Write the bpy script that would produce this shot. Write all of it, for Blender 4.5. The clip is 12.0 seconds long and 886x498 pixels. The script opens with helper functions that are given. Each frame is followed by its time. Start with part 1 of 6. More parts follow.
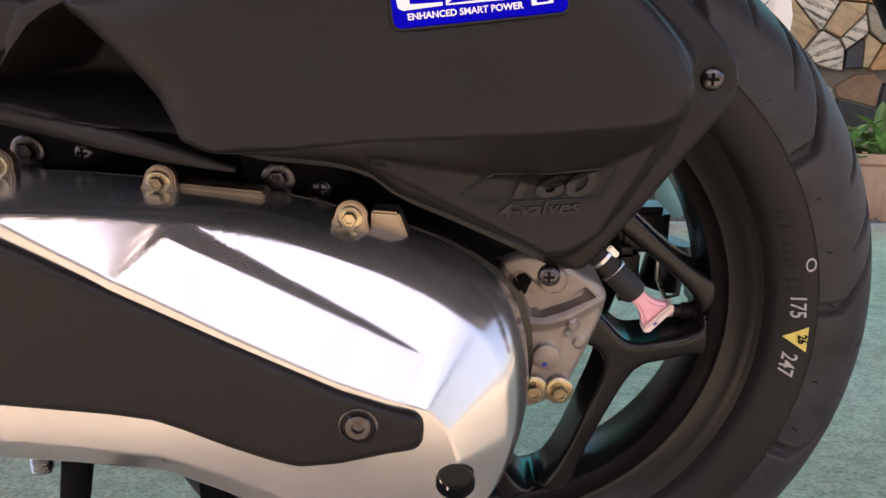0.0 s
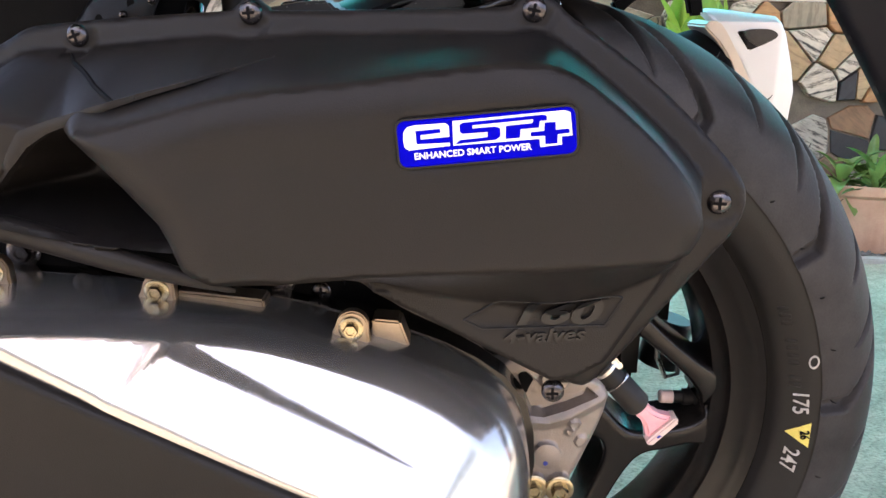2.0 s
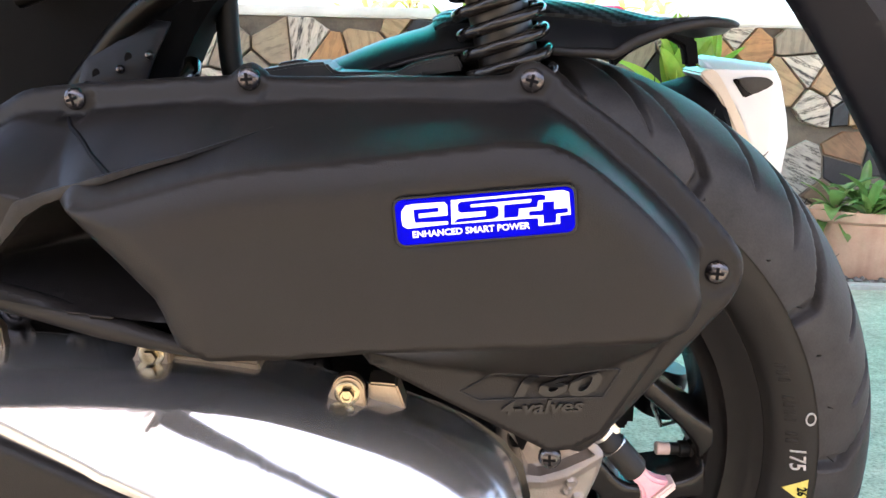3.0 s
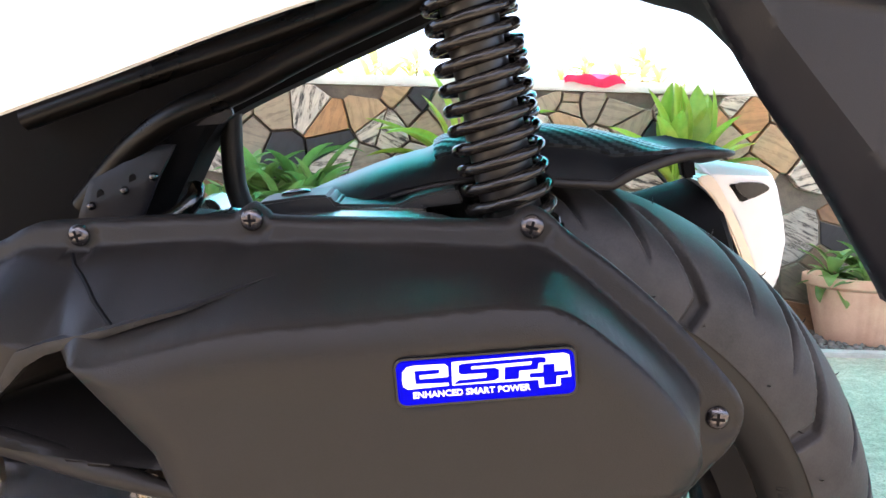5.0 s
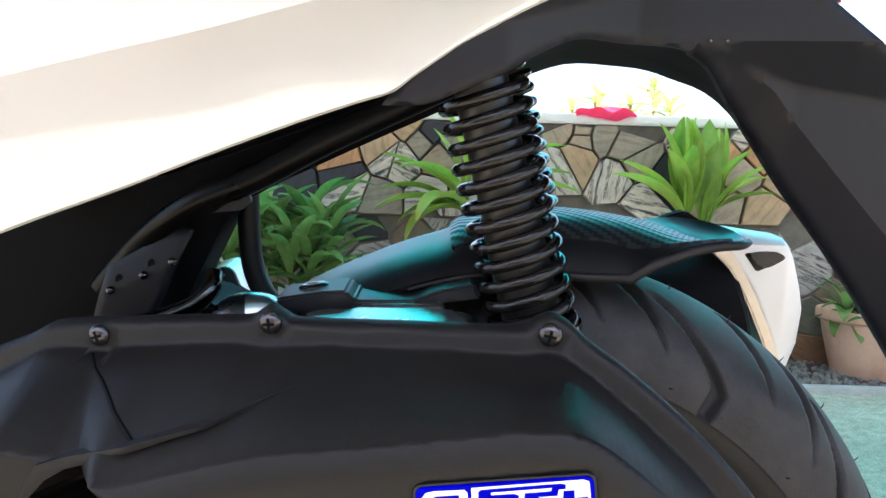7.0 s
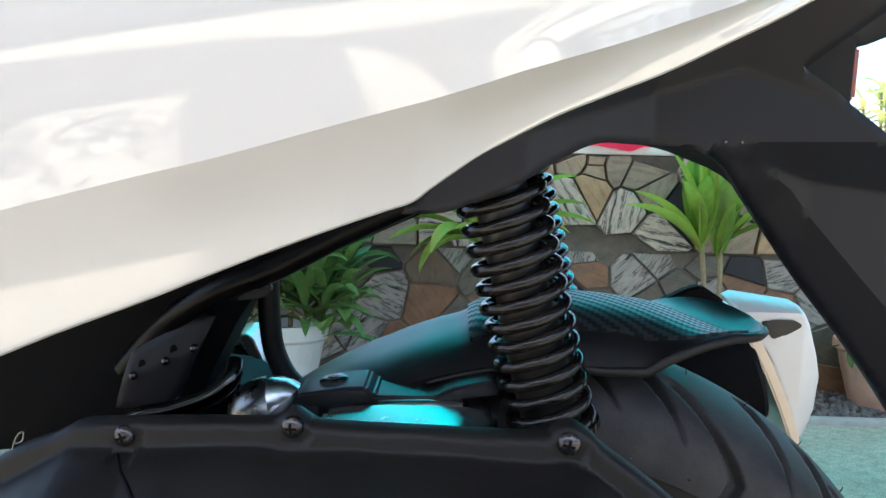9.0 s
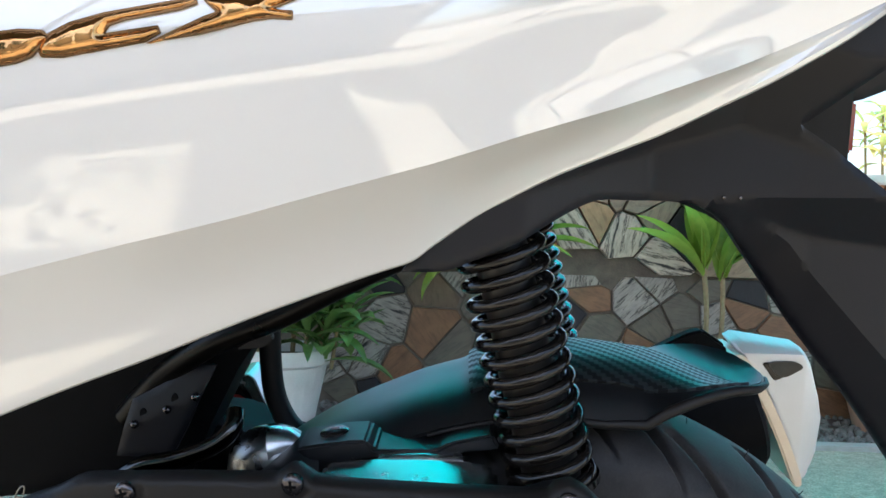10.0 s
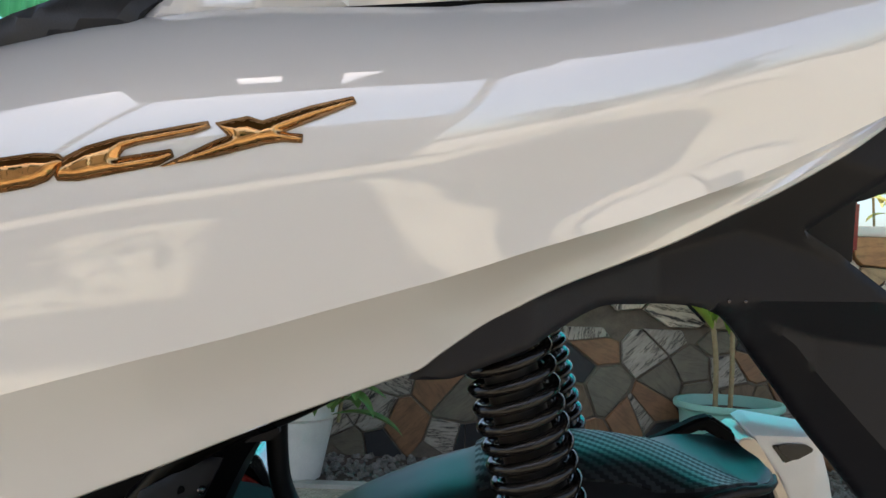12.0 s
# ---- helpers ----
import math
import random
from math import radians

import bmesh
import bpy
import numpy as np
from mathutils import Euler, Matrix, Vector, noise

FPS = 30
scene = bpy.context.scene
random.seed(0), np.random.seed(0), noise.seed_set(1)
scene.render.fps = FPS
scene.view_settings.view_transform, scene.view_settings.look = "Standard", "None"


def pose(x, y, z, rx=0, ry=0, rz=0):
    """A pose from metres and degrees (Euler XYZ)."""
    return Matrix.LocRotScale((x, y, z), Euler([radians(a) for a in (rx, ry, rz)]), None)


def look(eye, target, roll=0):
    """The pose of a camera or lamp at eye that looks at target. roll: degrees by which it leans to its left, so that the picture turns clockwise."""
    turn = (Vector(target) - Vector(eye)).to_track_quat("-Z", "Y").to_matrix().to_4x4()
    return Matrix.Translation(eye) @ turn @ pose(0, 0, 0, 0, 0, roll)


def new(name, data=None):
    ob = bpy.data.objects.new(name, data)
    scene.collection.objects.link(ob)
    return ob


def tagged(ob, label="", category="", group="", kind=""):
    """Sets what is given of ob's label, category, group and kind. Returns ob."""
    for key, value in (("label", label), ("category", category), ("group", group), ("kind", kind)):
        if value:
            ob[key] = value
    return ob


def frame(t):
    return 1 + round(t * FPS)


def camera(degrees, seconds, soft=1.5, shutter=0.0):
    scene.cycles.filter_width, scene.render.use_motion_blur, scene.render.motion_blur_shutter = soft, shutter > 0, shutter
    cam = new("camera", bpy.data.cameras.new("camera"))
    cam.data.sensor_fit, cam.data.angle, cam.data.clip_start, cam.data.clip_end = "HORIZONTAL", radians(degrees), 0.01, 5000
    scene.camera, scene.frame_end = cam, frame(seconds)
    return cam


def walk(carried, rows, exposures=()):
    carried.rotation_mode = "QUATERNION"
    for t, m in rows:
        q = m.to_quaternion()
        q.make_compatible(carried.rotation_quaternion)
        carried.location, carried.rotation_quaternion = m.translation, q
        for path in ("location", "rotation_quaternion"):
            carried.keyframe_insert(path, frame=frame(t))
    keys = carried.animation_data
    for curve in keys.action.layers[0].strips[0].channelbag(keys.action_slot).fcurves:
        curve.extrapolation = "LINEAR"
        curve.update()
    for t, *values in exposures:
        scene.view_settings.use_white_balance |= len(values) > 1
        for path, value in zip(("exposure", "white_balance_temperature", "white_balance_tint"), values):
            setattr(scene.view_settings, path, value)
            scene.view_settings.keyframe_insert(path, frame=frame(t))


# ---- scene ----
cam = camera(55.5, 12.0)
EXPOSURES = [(0, 1.55, 7150, 28), (3, 2.4, 6750, 18), (5, 2.5, 6750, 20), (6, 2.38, 6600, 17), (7, 2.0, 6250, 12), (9, 1.62, 5950, 8), (10.5, 1.28, 6050, 7), (12, 0.84, 6450, 9)]
PATH = [
    (0, (0.021, -0.073, 0.396), (0.001, 1.894, 0.035), 0.5),
    (0.5, (0.02, -0.068, 0.41), (-0.001, 1.9, 0.055), 0.8),
    (1, (0.017, -0.065, 0.421), (0.004, 1.905, 0.072), 0.9),
    (1.5, (0.017, -0.062, 0.434), (0.007, 1.909, 0.095), 1.0),
    (2, (0.015, -0.059, 0.446), (0.012, 1.913, 0.114), 1.1),
    (2.5, (0.014, -0.056, 0.458), (0.016, 1.919, 0.142), 1.3),
    (3, (0.013, -0.054, 0.47), (0.023, 1.924, 0.177), 1.4),
    (5, (0.011, -0.051, 0.513), (0.021, 1.941, 0.343), 1.6),
    (5.5, (0.011, -0.052, 0.525), (0.016, 1.943, 0.372), 1.6),
    (6, (0.01, -0.051, 0.532), (0.007, 1.944, 0.388), 1.6),
    (6.5, (0.009, -0.051, 0.543), (-0.001, 1.945, 0.41), 1.7),
    (7, (0.006, -0.049, 0.554), (-0.01, 1.947, 0.432), 1.7),
    (9, (0.002, -0.053, 0.598), (-0.047, 1.945, 0.517), 1.5),
    (9.5, (0.002, -0.054, 0.607), (-0.05, 1.944, 0.548), 1.4),
    (10, (0.003, -0.055, 0.618), (-0.054, 1.944, 0.58), 1.5),
    (10.5, (0.003, -0.055, 0.628), (-0.06, 1.944, 0.615), 1.5),
    (11, (0.002, -0.056, 0.634), (-0.067, 1.943, 0.645), 1.5),
    (11.5, (0.002, -0.056, 0.641), (-0.075, 1.942, 0.678), 1.6),
    (12, (0.003, -0.059, 0.651), (-0.076, 1.939, 0.712), 1.6),
]
walk(cam, [(t, look(eye, target, roll)) for t, eye, target, roll in PATH], EXPOSURES)

from mathutils.geometry import delaunay_2d_cdt

# ---- world, sun, light ----
world = bpy.data.worlds.new("sky")
scene.world = world
world.use_nodes = True
wn = world.node_tree.nodes
sky = wn.new("ShaderNodeTexSky")
sky.sky_type, sky.sun_disc = "NISHITA", False
sky.sun_elevation, sky.sun_rotation = radians(63), radians(196)
sky.dust_density, sky.ozone_density = 3.0, 0.6
wn["Background"].inputs["Strength"].default_value = 0.165
world.node_tree.links.new(sky.outputs[0], wn["Background"].inputs["Color"])
sun = new("sun", bpy.data.lights.new("sun", "SUN"))
sun.data.energy, sun.data.angle, sun.data.color = 4.8, radians(0.5), (1.0, 0.95, 0.86)
sun.matrix_world = look((-0.25 * 20, -0.87 * 20, 1.78 * 20), (0, 0, 0))


# ---- materials ----
def nodes_of(name):
    m = bpy.data.materials.new(name)
    m.use_nodes = True
    nt = m.node_tree
    return m, nt.nodes, nt.links, nt.nodes["Principled BSDF"]


def coords(n, l, scale, kind="Object"):
    tc, mp = n.new("ShaderNodeTexCoord"), n.new("ShaderNodeMapping")
    mp.inputs["Scale"].default_value = scale if isinstance(scale, tuple) else (scale,) * 3
    l.new(tc.outputs[kind], mp.inputs[0])
    return mp.outputs[0]


def noise_tex(n, l, vec, scale, detail=4.0, rough=0.55):
    t = n.new("ShaderNodeTexNoise")
    t.inputs["Scale"].default_value, t.inputs["Detail"].default_value, t.inputs["Roughness"].default_value = scale, detail, rough
    l.new(vec, t.inputs["Vector"])
    return t.outputs["Fac"]


def ramp(n, l, fac, stops, mode="LINEAR"):
    r = n.new("ShaderNodeValToRGB")
    r.color_ramp.interpolation = mode
    els = r.color_ramp.elements
    while len(els) < len(stops):
        els.new(0.5)
    for e, (p, c) in zip(els, stops):
        e.position, e.color = p, (*c, 1) if len(c) == 3 else c
    l.new(fac, r.inputs[0])
    return r.outputs[0]


def bump(n, l, b, height, strength, distance):
    k = n.new("ShaderNodeBump")
    k.inputs["Strength"].default_value, k.inputs["Distance"].default_value = strength, distance
    l.new(height, k.inputs["Height"])
    l.new(k.outputs[0], b.inputs["Normal"])


def surface(name, dark, light, rough=0.5, metal=0.0, coarse=12.0, grain=600.0, relief=0.25, depth=0.0004, coat=0.0, rough_var=0.12, spec=0.5, coat_ior=1.5):
    """A surface with blotches at a coarse scale, and fine grain in relief."""
    m, n, l, b = nodes_of(name)
    v = coords(n, l, 1.0)
    big, fine = noise_tex(n, l, v, coarse, 5), noise_tex(n, l, v, grain, 2)
    mix = n.new("ShaderNodeMath")
    mix.operation = "MULTIPLY_ADD"
    mix.inputs[1].default_value, mix.inputs[2].default_value = 0.25, 0.0
    l.new(fine, mix.inputs[0])
    add = n.new("ShaderNodeMath")
    l.new(big, add.inputs[0]), l.new(mix.outputs[0], add.inputs[1])
    l.new(ramp(n, l, add.outputs[0], [(0.35, dark), (0.85, light)]), b.inputs["Base Color"])
    mr = n.new("ShaderNodeMapRange")
    mr.inputs[3].default_value, mr.inputs[4].default_value = max(0.02, rough - rough_var), min(1.0, rough + rough_var)
    l.new(big, mr.inputs[0]), l.new(mr.outputs[0], b.inputs["Roughness"])
    b.inputs["Metallic"].default_value, b.inputs["Coat Weight"].default_value, b.inputs["Coat Roughness"].default_value = metal, coat, 0.03
    b.inputs["Specular IOR Level"].default_value, b.inputs["Coat IOR"].default_value = spec, coat_ior
    if relief:
        bump(n, l, b, fine, relief, depth)
    return m


M = {}
M["plastic"] = surface("matte black plastic", (0.0085, 0.0075, 0.0072), (0.0132, 0.0118, 0.0113), 0.45, grain=1500, relief=0.5, depth=0.0003, spec=0.24)
M["plastic_smooth"] = surface("smooth black plastic", (0.0045, 0.0049, 0.0056), (0.0090, 0.0094, 0.0104), 0.37, grain=900, relief=0.08, spec=0.38)
M["dark"] = surface("dark frame paint", (0.0030, 0.0030, 0.0035), (0.0062, 0.0062, 0.0068), 0.62, grain=300, spec=0.07)
M["frame_paint"] = surface("black frame paint", (0.0025, 0.0022, 0.002), (0.006, 0.005, 0.0045), 0.30, coarse=30, grain=400, relief=0.05, spec=0.14)
M["gloss_black"] = surface("gloss black enamel", (0.005, 0.0045, 0.004), (0.012, 0.0095, 0.008), 0.12, coarse=40, grain=400, relief=0.03, rough_var=0.07, spec=0.36)
M["rubber"] = surface("rubber", (0.007, 0.0065, 0.0063), (0.015, 0.0137, 0.013), 0.50, coarse=9, grain=900, relief=0.3, spec=0.3)
M["rim"] = surface("satin black wheel paint", (0.0065, 0.0056, 0.0052), (0.0115, 0.0098, 0.0088), 0.25, coarse=30, grain=1200, relief=0.05, spec=0.36, rough_var=0.05)
M["silver"] = surface("silver paint", (0.52, 0.51, 0.495), (0.56, 0.545, 0.53), 0.19, metal=0.85, coarse=6, grain=2500, relief=0.0, coat=0.6, rough_var=0.03)
M["white"] = surface("pearl white paint", (0.63, 0.61, 0.59), (0.68, 0.66, 0.64), 0.32, coarse=3, grain=2500, relief=0.0, coat=1.0, rough_var=0.05, coat_ior=2.2)
M["cast"] = surface("sand cast aluminium", (0.25, 0.208, 0.182), (0.36, 0.31, 0.275), 0.46, metal=0.6, coarse=45, grain=900, relief=0.4, depth=0.0006)
M["machined"] = surface("machined aluminium", (0.27, 0.21, 0.155), (0.38, 0.31, 0.24), 0.34, metal=0.9, coarse=60, grain=700, relief=0.12)
M["gold_zinc"] = surface("yellow zinc plating", (0.34, 0.27, 0.16), (0.50, 0.42, 0.28), 0.24, metal=1.0, coarse=90, grain=700, relief=0.1)
M["steel"] = surface("steel", (0.45, 0.45, 0.44), (0.68, 0.67, 0.66), 0.28, metal=1.0, coarse=60, grain=500, relief=0.12)
M["black_screw"] = surface("blackened screw", (0.05, 0.045, 0.05), (0.13, 0.12, 0.12), 0.24, metal=0.9, coarse=150, grain=600, relief=0.15)
M["muffler"] = surface("brushed silver cover", (0.66, 0.65, 0.64), (0.78, 0.77, 0.76), 0.42, metal=0.35, coarse=12, grain=1200, relief=0.06)
M["badge_blue"] = surface("blue resin badge", (0.0, 0.0, 0.34), (0.0, 0.001, 0.46), 0.4, coarse=20, grain=200, relief=0.0, coat=0.0, rough_var=0.03, spec=0.03)
M["badge_white"] = surface("silver white foil", (0.75, 0.75, 0.78), (0.88, 0.88, 0.88), 0.25, coarse=60, grain=200, relief=0.0, coat=1.0, rough_var=0.03)
M["gold"] = surface("gold chrome", (0.42, 0.20, 0.075), (0.66, 0.37, 0.15), 0.07, metal=1.0, coarse=60, grain=300, relief=0.0, rough_var=0.03)
M["gold_edge"] = surface("dark bronze edge", (0.12, 0.06, 0.02), (0.22, 0.12, 0.05), 0.25, metal=0.9, coarse=60, grain=300, relief=0.0)
M["pink"] = surface("pink silicone", (0.62, 0.26, 0.30), (0.78, 0.42, 0.45), 0.42, coarse=60, grain=500, relief=0.05)
M["pink_end"] = surface("dusty pink silicone", (0.55, 0.40, 0.36), (0.68, 0.52, 0.48), 0.6, coarse=80, grain=500, relief=0.1)
M["red"] = surface("red lens", (0.16, 0.006, 0.006), (0.26, 0.012, 0.012), 0.15, coarse=40, grain=300, relief=0.05, coat=0.5)
M["blue_ink"] = surface("blue ink", (0.01, 0.02, 0.2), (0.02, 0.04, 0.3), 0.5, relief=0.0)
M["paint_white"] = surface("white marking paint", (0.30, 0.28, 0.27), (0.52, 0.50, 0.48), 0.7, coarse=300, grain=900, relief=0.2)
M["paint_yellow"] = surface("yellow marking sticker", (0.62, 0.50, 0.10), (0.75, 0.62, 0.16), 0.6, coarse=200, grain=900, relief=0.1)
M["tread"] = surface("dusty tyre tread", (0.013, 0.0124, 0.0126), (0.042, 0.039, 0.039), 0.55, coarse=40, grain=700, relief=0.4, spec=0.25)
M["chrome"] = surface("dark polished metal", (0.045, 0.045, 0.045), (0.08, 0.08, 0.078), 0.14, metal=1.0, coarse=60, grain=300, relief=0.05, rough_var=0.05)
M["dull_metal"] = surface("dull dark metal", (0.16, 0.16, 0.16), (0.26, 0.26, 0.255), 0.28, metal=1.0, coarse=40, grain=500, relief=0.1)
M["swing_metal"] = surface("bare satin metal", (0.40, 0.40, 0.40), (0.55, 0.55, 0.54), 0.24, metal=1.0, coarse=40, grain=500, relief=0.05)
M["machined_pale"] = surface("pale satin metal", (0.55, 0.48, 0.41), (0.66, 0.58, 0.50), 0.36, metal=0.7, coarse=30, grain=700, relief=0.08)
M["plastic_tail"] = surface("matte charcoal plastic", (0.0056, 0.0058, 0.0086), (0.0090, 0.0093, 0.0134), 0.44, grain=1500, relief=0.4, depth=0.0003, spec=0.28)
M["shock_body"] = surface("dusty satin black", (0.010, 0.0085, 0.0075), (0.034, 0.028, 0.024), 0.34, coarse=70, grain=500, relief=0.1, rough_var=0.1)
M["seat"] = surface("black seat vinyl", (0.012, 0.012, 0.013), (0.024, 0.024, 0.026), 0.5, coarse=30, grain=700, relief=0.5)


def carbon_material():
    """Twill weave print under gloss."""
    m, n, l, b = nodes_of("carbon twill print")
    v = coords(n, l, (370.0, 370.0, 0.0))
    sep = n.new("ShaderNodeSeparateXYZ")
    l.new(v, sep.inputs[0])

    def math_node(op, a, c):
        k = n.new("ShaderNodeMath")
        k.operation = op
        for i, q in enumerate((a, c)):
            if isinstance(q, (int, float)):
                k.inputs[i].default_value = q
            else:
                l.new(q, k.inputs[i])
        return k.outputs[0]
    fx, fy = math_node("FLOOR", sep.outputs[0], 0), math_node("FLOOR", sep.outputs[1], 0)
    cell = math_node("MODULO", math_node("ADD", math_node("ADD", fx, fy), 4000), 4)
    over = math_node("LESS_THAN", cell, 1.5)
    l.new(ramp(n, l, over, [(0.0, (0.002, 0.0025, 0.003)), (1.0, (0.022, 0.026, 0.028))]), b.inputs["Base Color"])
    l.new(ramp(n, l, over, [(0.0, (0.62,) * 3), (1.0, (0.30,) * 3)]), b.inputs["Roughness"])
    b.inputs["Specular IOR Level"].default_value = 0.35
    bump(n, l, b, over, 0.8, 0.0008)
    return m


M["carbon"] = carbon_material()


def stone_material(name, stones):
    m, n, l, b = nodes_of(name)
    info = n.new("ShaderNodeObjectInfo")
    v = coords(n, l, 1.0, "Generated")
    kind = ramp(n, l, info.outputs["Random"], list(zip((0.0, 0.15, 0.30, 0.47, 0.62, 0.86), stones)), "CONSTANT")
    rot = n.new("ShaderNodeVectorRotate")
    rot.rotation_type = "Y_AXIS"
    ang = n.new("ShaderNodeMath")
    ang.operation = "MULTIPLY"
    ang.inputs[1].default_value = 17.0
    l.new(info.outputs["Random"], ang.inputs[0]), l.new(ang.outputs[0], rot.inputs["Angle"])
    tc = n.new("ShaderNodeTexCoord")
    l.new(tc.outputs["Object"], rot.inputs["Vector"])
    st = n.new("ShaderNodeMapping")
    st.inputs["Scale"].default_value = (17, 40, 2.6)
    l.new(rot.outputs[0], st.inputs[0])
    vein = noise_tex(n, l, st.outputs[0], 1.6, 6, 0.7)
    veins = ramp(n, l, vein, [(0.37, (0.05, 0.05, 0.055)), (0.42, (0.80, 0.78, 0.76)), (0.50, (1.08, 1.06, 1.03)), (0.545, (0.75, 0.72, 0.69)), (0.575, (0.07, 0.068, 0.066)), (0.60, (0.85, 0.83, 0.80)), (0.68, (1.0, 0.98, 0.95))])
    pick = ramp(n, l, info.outputs["Random"], [(0.0, (0.32,) * 3), (0.62, (1.0,) * 3), (0.86, (0.35,) * 3)], "CONSTANT")
    mx = n.new("ShaderNodeMix")
    mx.data_type, mx.blend_type = "RGBA", "MULTIPLY"
    l.new(pick, mx.inputs[0]), l.new(kind, mx.inputs[6]), l.new(veins, mx.inputs[7])
    blot = noise_tex(n, l, tc.outputs["Object"], 22, 5)
    mx2 = n.new("ShaderNodeMix")
    mx2.data_type, mx2.blend_type = "RGBA", "MULTIPLY"
    mx2.inputs[0].default_value = 0.6
    l.new(mx.outputs[2], mx2.inputs[6]), l.new(ramp(n, l, blot, [(0.3, (0.6, 0.6, 0.62)), (0.7, (1.15, 1.1, 1.05))]), mx2.inputs[7])
    l.new(mx2.outputs[2], b.inputs["Base Color"])
    b.inputs["Roughness"].default_value = 0.55
    bump(n, l, b, vein, 0.5, 0.004)
    return m


M["stone"] = stone_material("split cladding stone", ((0.36, 0.28, 0.19), (0.29, 0.24, 0.175), (0.46, 0.235, 0.10), (0.43, 0.29, 0.16), (0.58, 0.52, 0.44), (0.020, 0.022, 0.028)))
# darker mix for the stones below the ledge, with more black ones
M["stone_low"] = stone_material("dark cladding stone", ((0.15, 0.135, 0.10), (0.017, 0.018, 0.022), (0.25, 0.135, 0.07), (0.016, 0.017, 0.021), (0.37, 0.345, 0.31), (0.17, 0.12, 0.075)))
M["mortar"] = surface("wall mortar", (0.10, 0.083, 0.067), (0.19, 0.158, 0.125), 0.9, coarse=20, grain=160, relief=0.6, depth=0.003)
M["coping"] = surface("painted coping", (0.62, 0.62, 0.58), (0.80, 0.80, 0.76), 0.7, coarse=8, grain=200, relief=0.3)


def concrete_material():
    """Worn concrete: exposed grit, blotches and faint green staining."""
    m, n, l, b = nodes_of("worn driveway concrete")
    v = coords(n, l, 1.0)
    grit, mid, big = noise_tex(n, l, v, 170, 3, 0.7), noise_tex(n, l, v, 34, 5, 0.65), noise_tex(n, l, v, 2.2, 4)
    base = ramp(n, l, big, [(0.35, (0.39, 0.33, 0.255)), (0.7, (0.53, 0.46, 0.37))])
    for fac, stops, amount in ((mid, [(0.32, (0.62, 0.66, 0.60)), (0.62, (1.12, 1.1, 1.06))], 0.8), (grit, [(0.36, (0.45, 0.46, 0.44)), (0.5, (1, 1, 1)), (0.68, (1.3, 1.28, 1.22))], 0.75)):
        mx = n.new("ShaderNodeMix")
        mx.data_type, mx.blend_type = "RGBA", "MULTIPLY"
        mx.inputs[0].default_value = amount
        l.new(base, mx.inputs[6]), l.new(ramp(n, l, fac, stops), mx.inputs[7])
        base = mx.outputs[2]
    l.new(base, b.inputs["Base Color"])
    b.inputs["Roughness"].default_value = 0.85
    bump(n, l, b, grit, 0.7, 0.004)
    return m


M["concrete"] = concrete_material()
M["kerb"] = surface("kerb concrete", (0.30, 0.29, 0.26), (0.46, 0.45, 0.41), 0.85, coarse=14, grain=120, relief=0.6, depth=0.003)
M["gravel"] = surface("gravel", (0.07, 0.07, 0.065), (0.22, 0.21, 0.19), 0.8, coarse=30, grain=200, relief=0.5, depth=0.002)
M["soil"] = surface("soil", (0.03, 0.022, 0.016), (0.08, 0.06, 0.045), 0.95, coarse=40, grain=200, relief=0.6, depth=0.004)
M["terracotta"] = surface("pale terracotta", (0.52, 0.30, 0.20), (0.66, 0.42, 0.29), 0.75, coarse=14, grain=160, relief=0.2, depth=0.001)
M["pot_white"] = surface("white plastic pot", (0.60, 0.58, 0.54), (0.76, 0.74, 0.70), 0.5, coarse=10, grain=160, relief=0.1)
M["pot_teal"] = surface("pale green plastic pot", (0.20, 0.42, 0.36), (0.30, 0.54, 0.46), 0.5, coarse=10, grain=160, relief=0.1)
M["cloth"] = surface("pink red cloth", (0.75, 0.03, 0.10), (0.90, 0.07, 0.18), 0.85, coarse=30, grain=500, relief=0.4, depth=0.001)
M["stem"] = surface("cane stem", (0.22, 0.16, 0.08), (0.36, 0.28, 0.15), 0.7, coarse=60, grain=200, relief=0.3)
M["house"] = surface("pale wall render", (0.58, 0.53, 0.45), (0.72, 0.66, 0.57), 0.85, coarse=2, grain=80, relief=0.2)
M["ceiling"] = surface("dark unseen ceiling", (0.045, 0.037, 0.03), (0.075, 0.064, 0.053), 0.85, coarse=0.8, grain=4, relief=0.0)
M["green_sheet"] = surface("green painted sheet", (0.03, 0.22, 0.10), (0.06, 0.32, 0.15), 0.5, coarse=4, grain=120, relief=0.1)
M["blue_steel"] = surface("blue painted steel", (0.10, 0.35, 0.42), (0.16, 0.45, 0.52), 0.5, coarse=8, grain=160, relief=0.1)


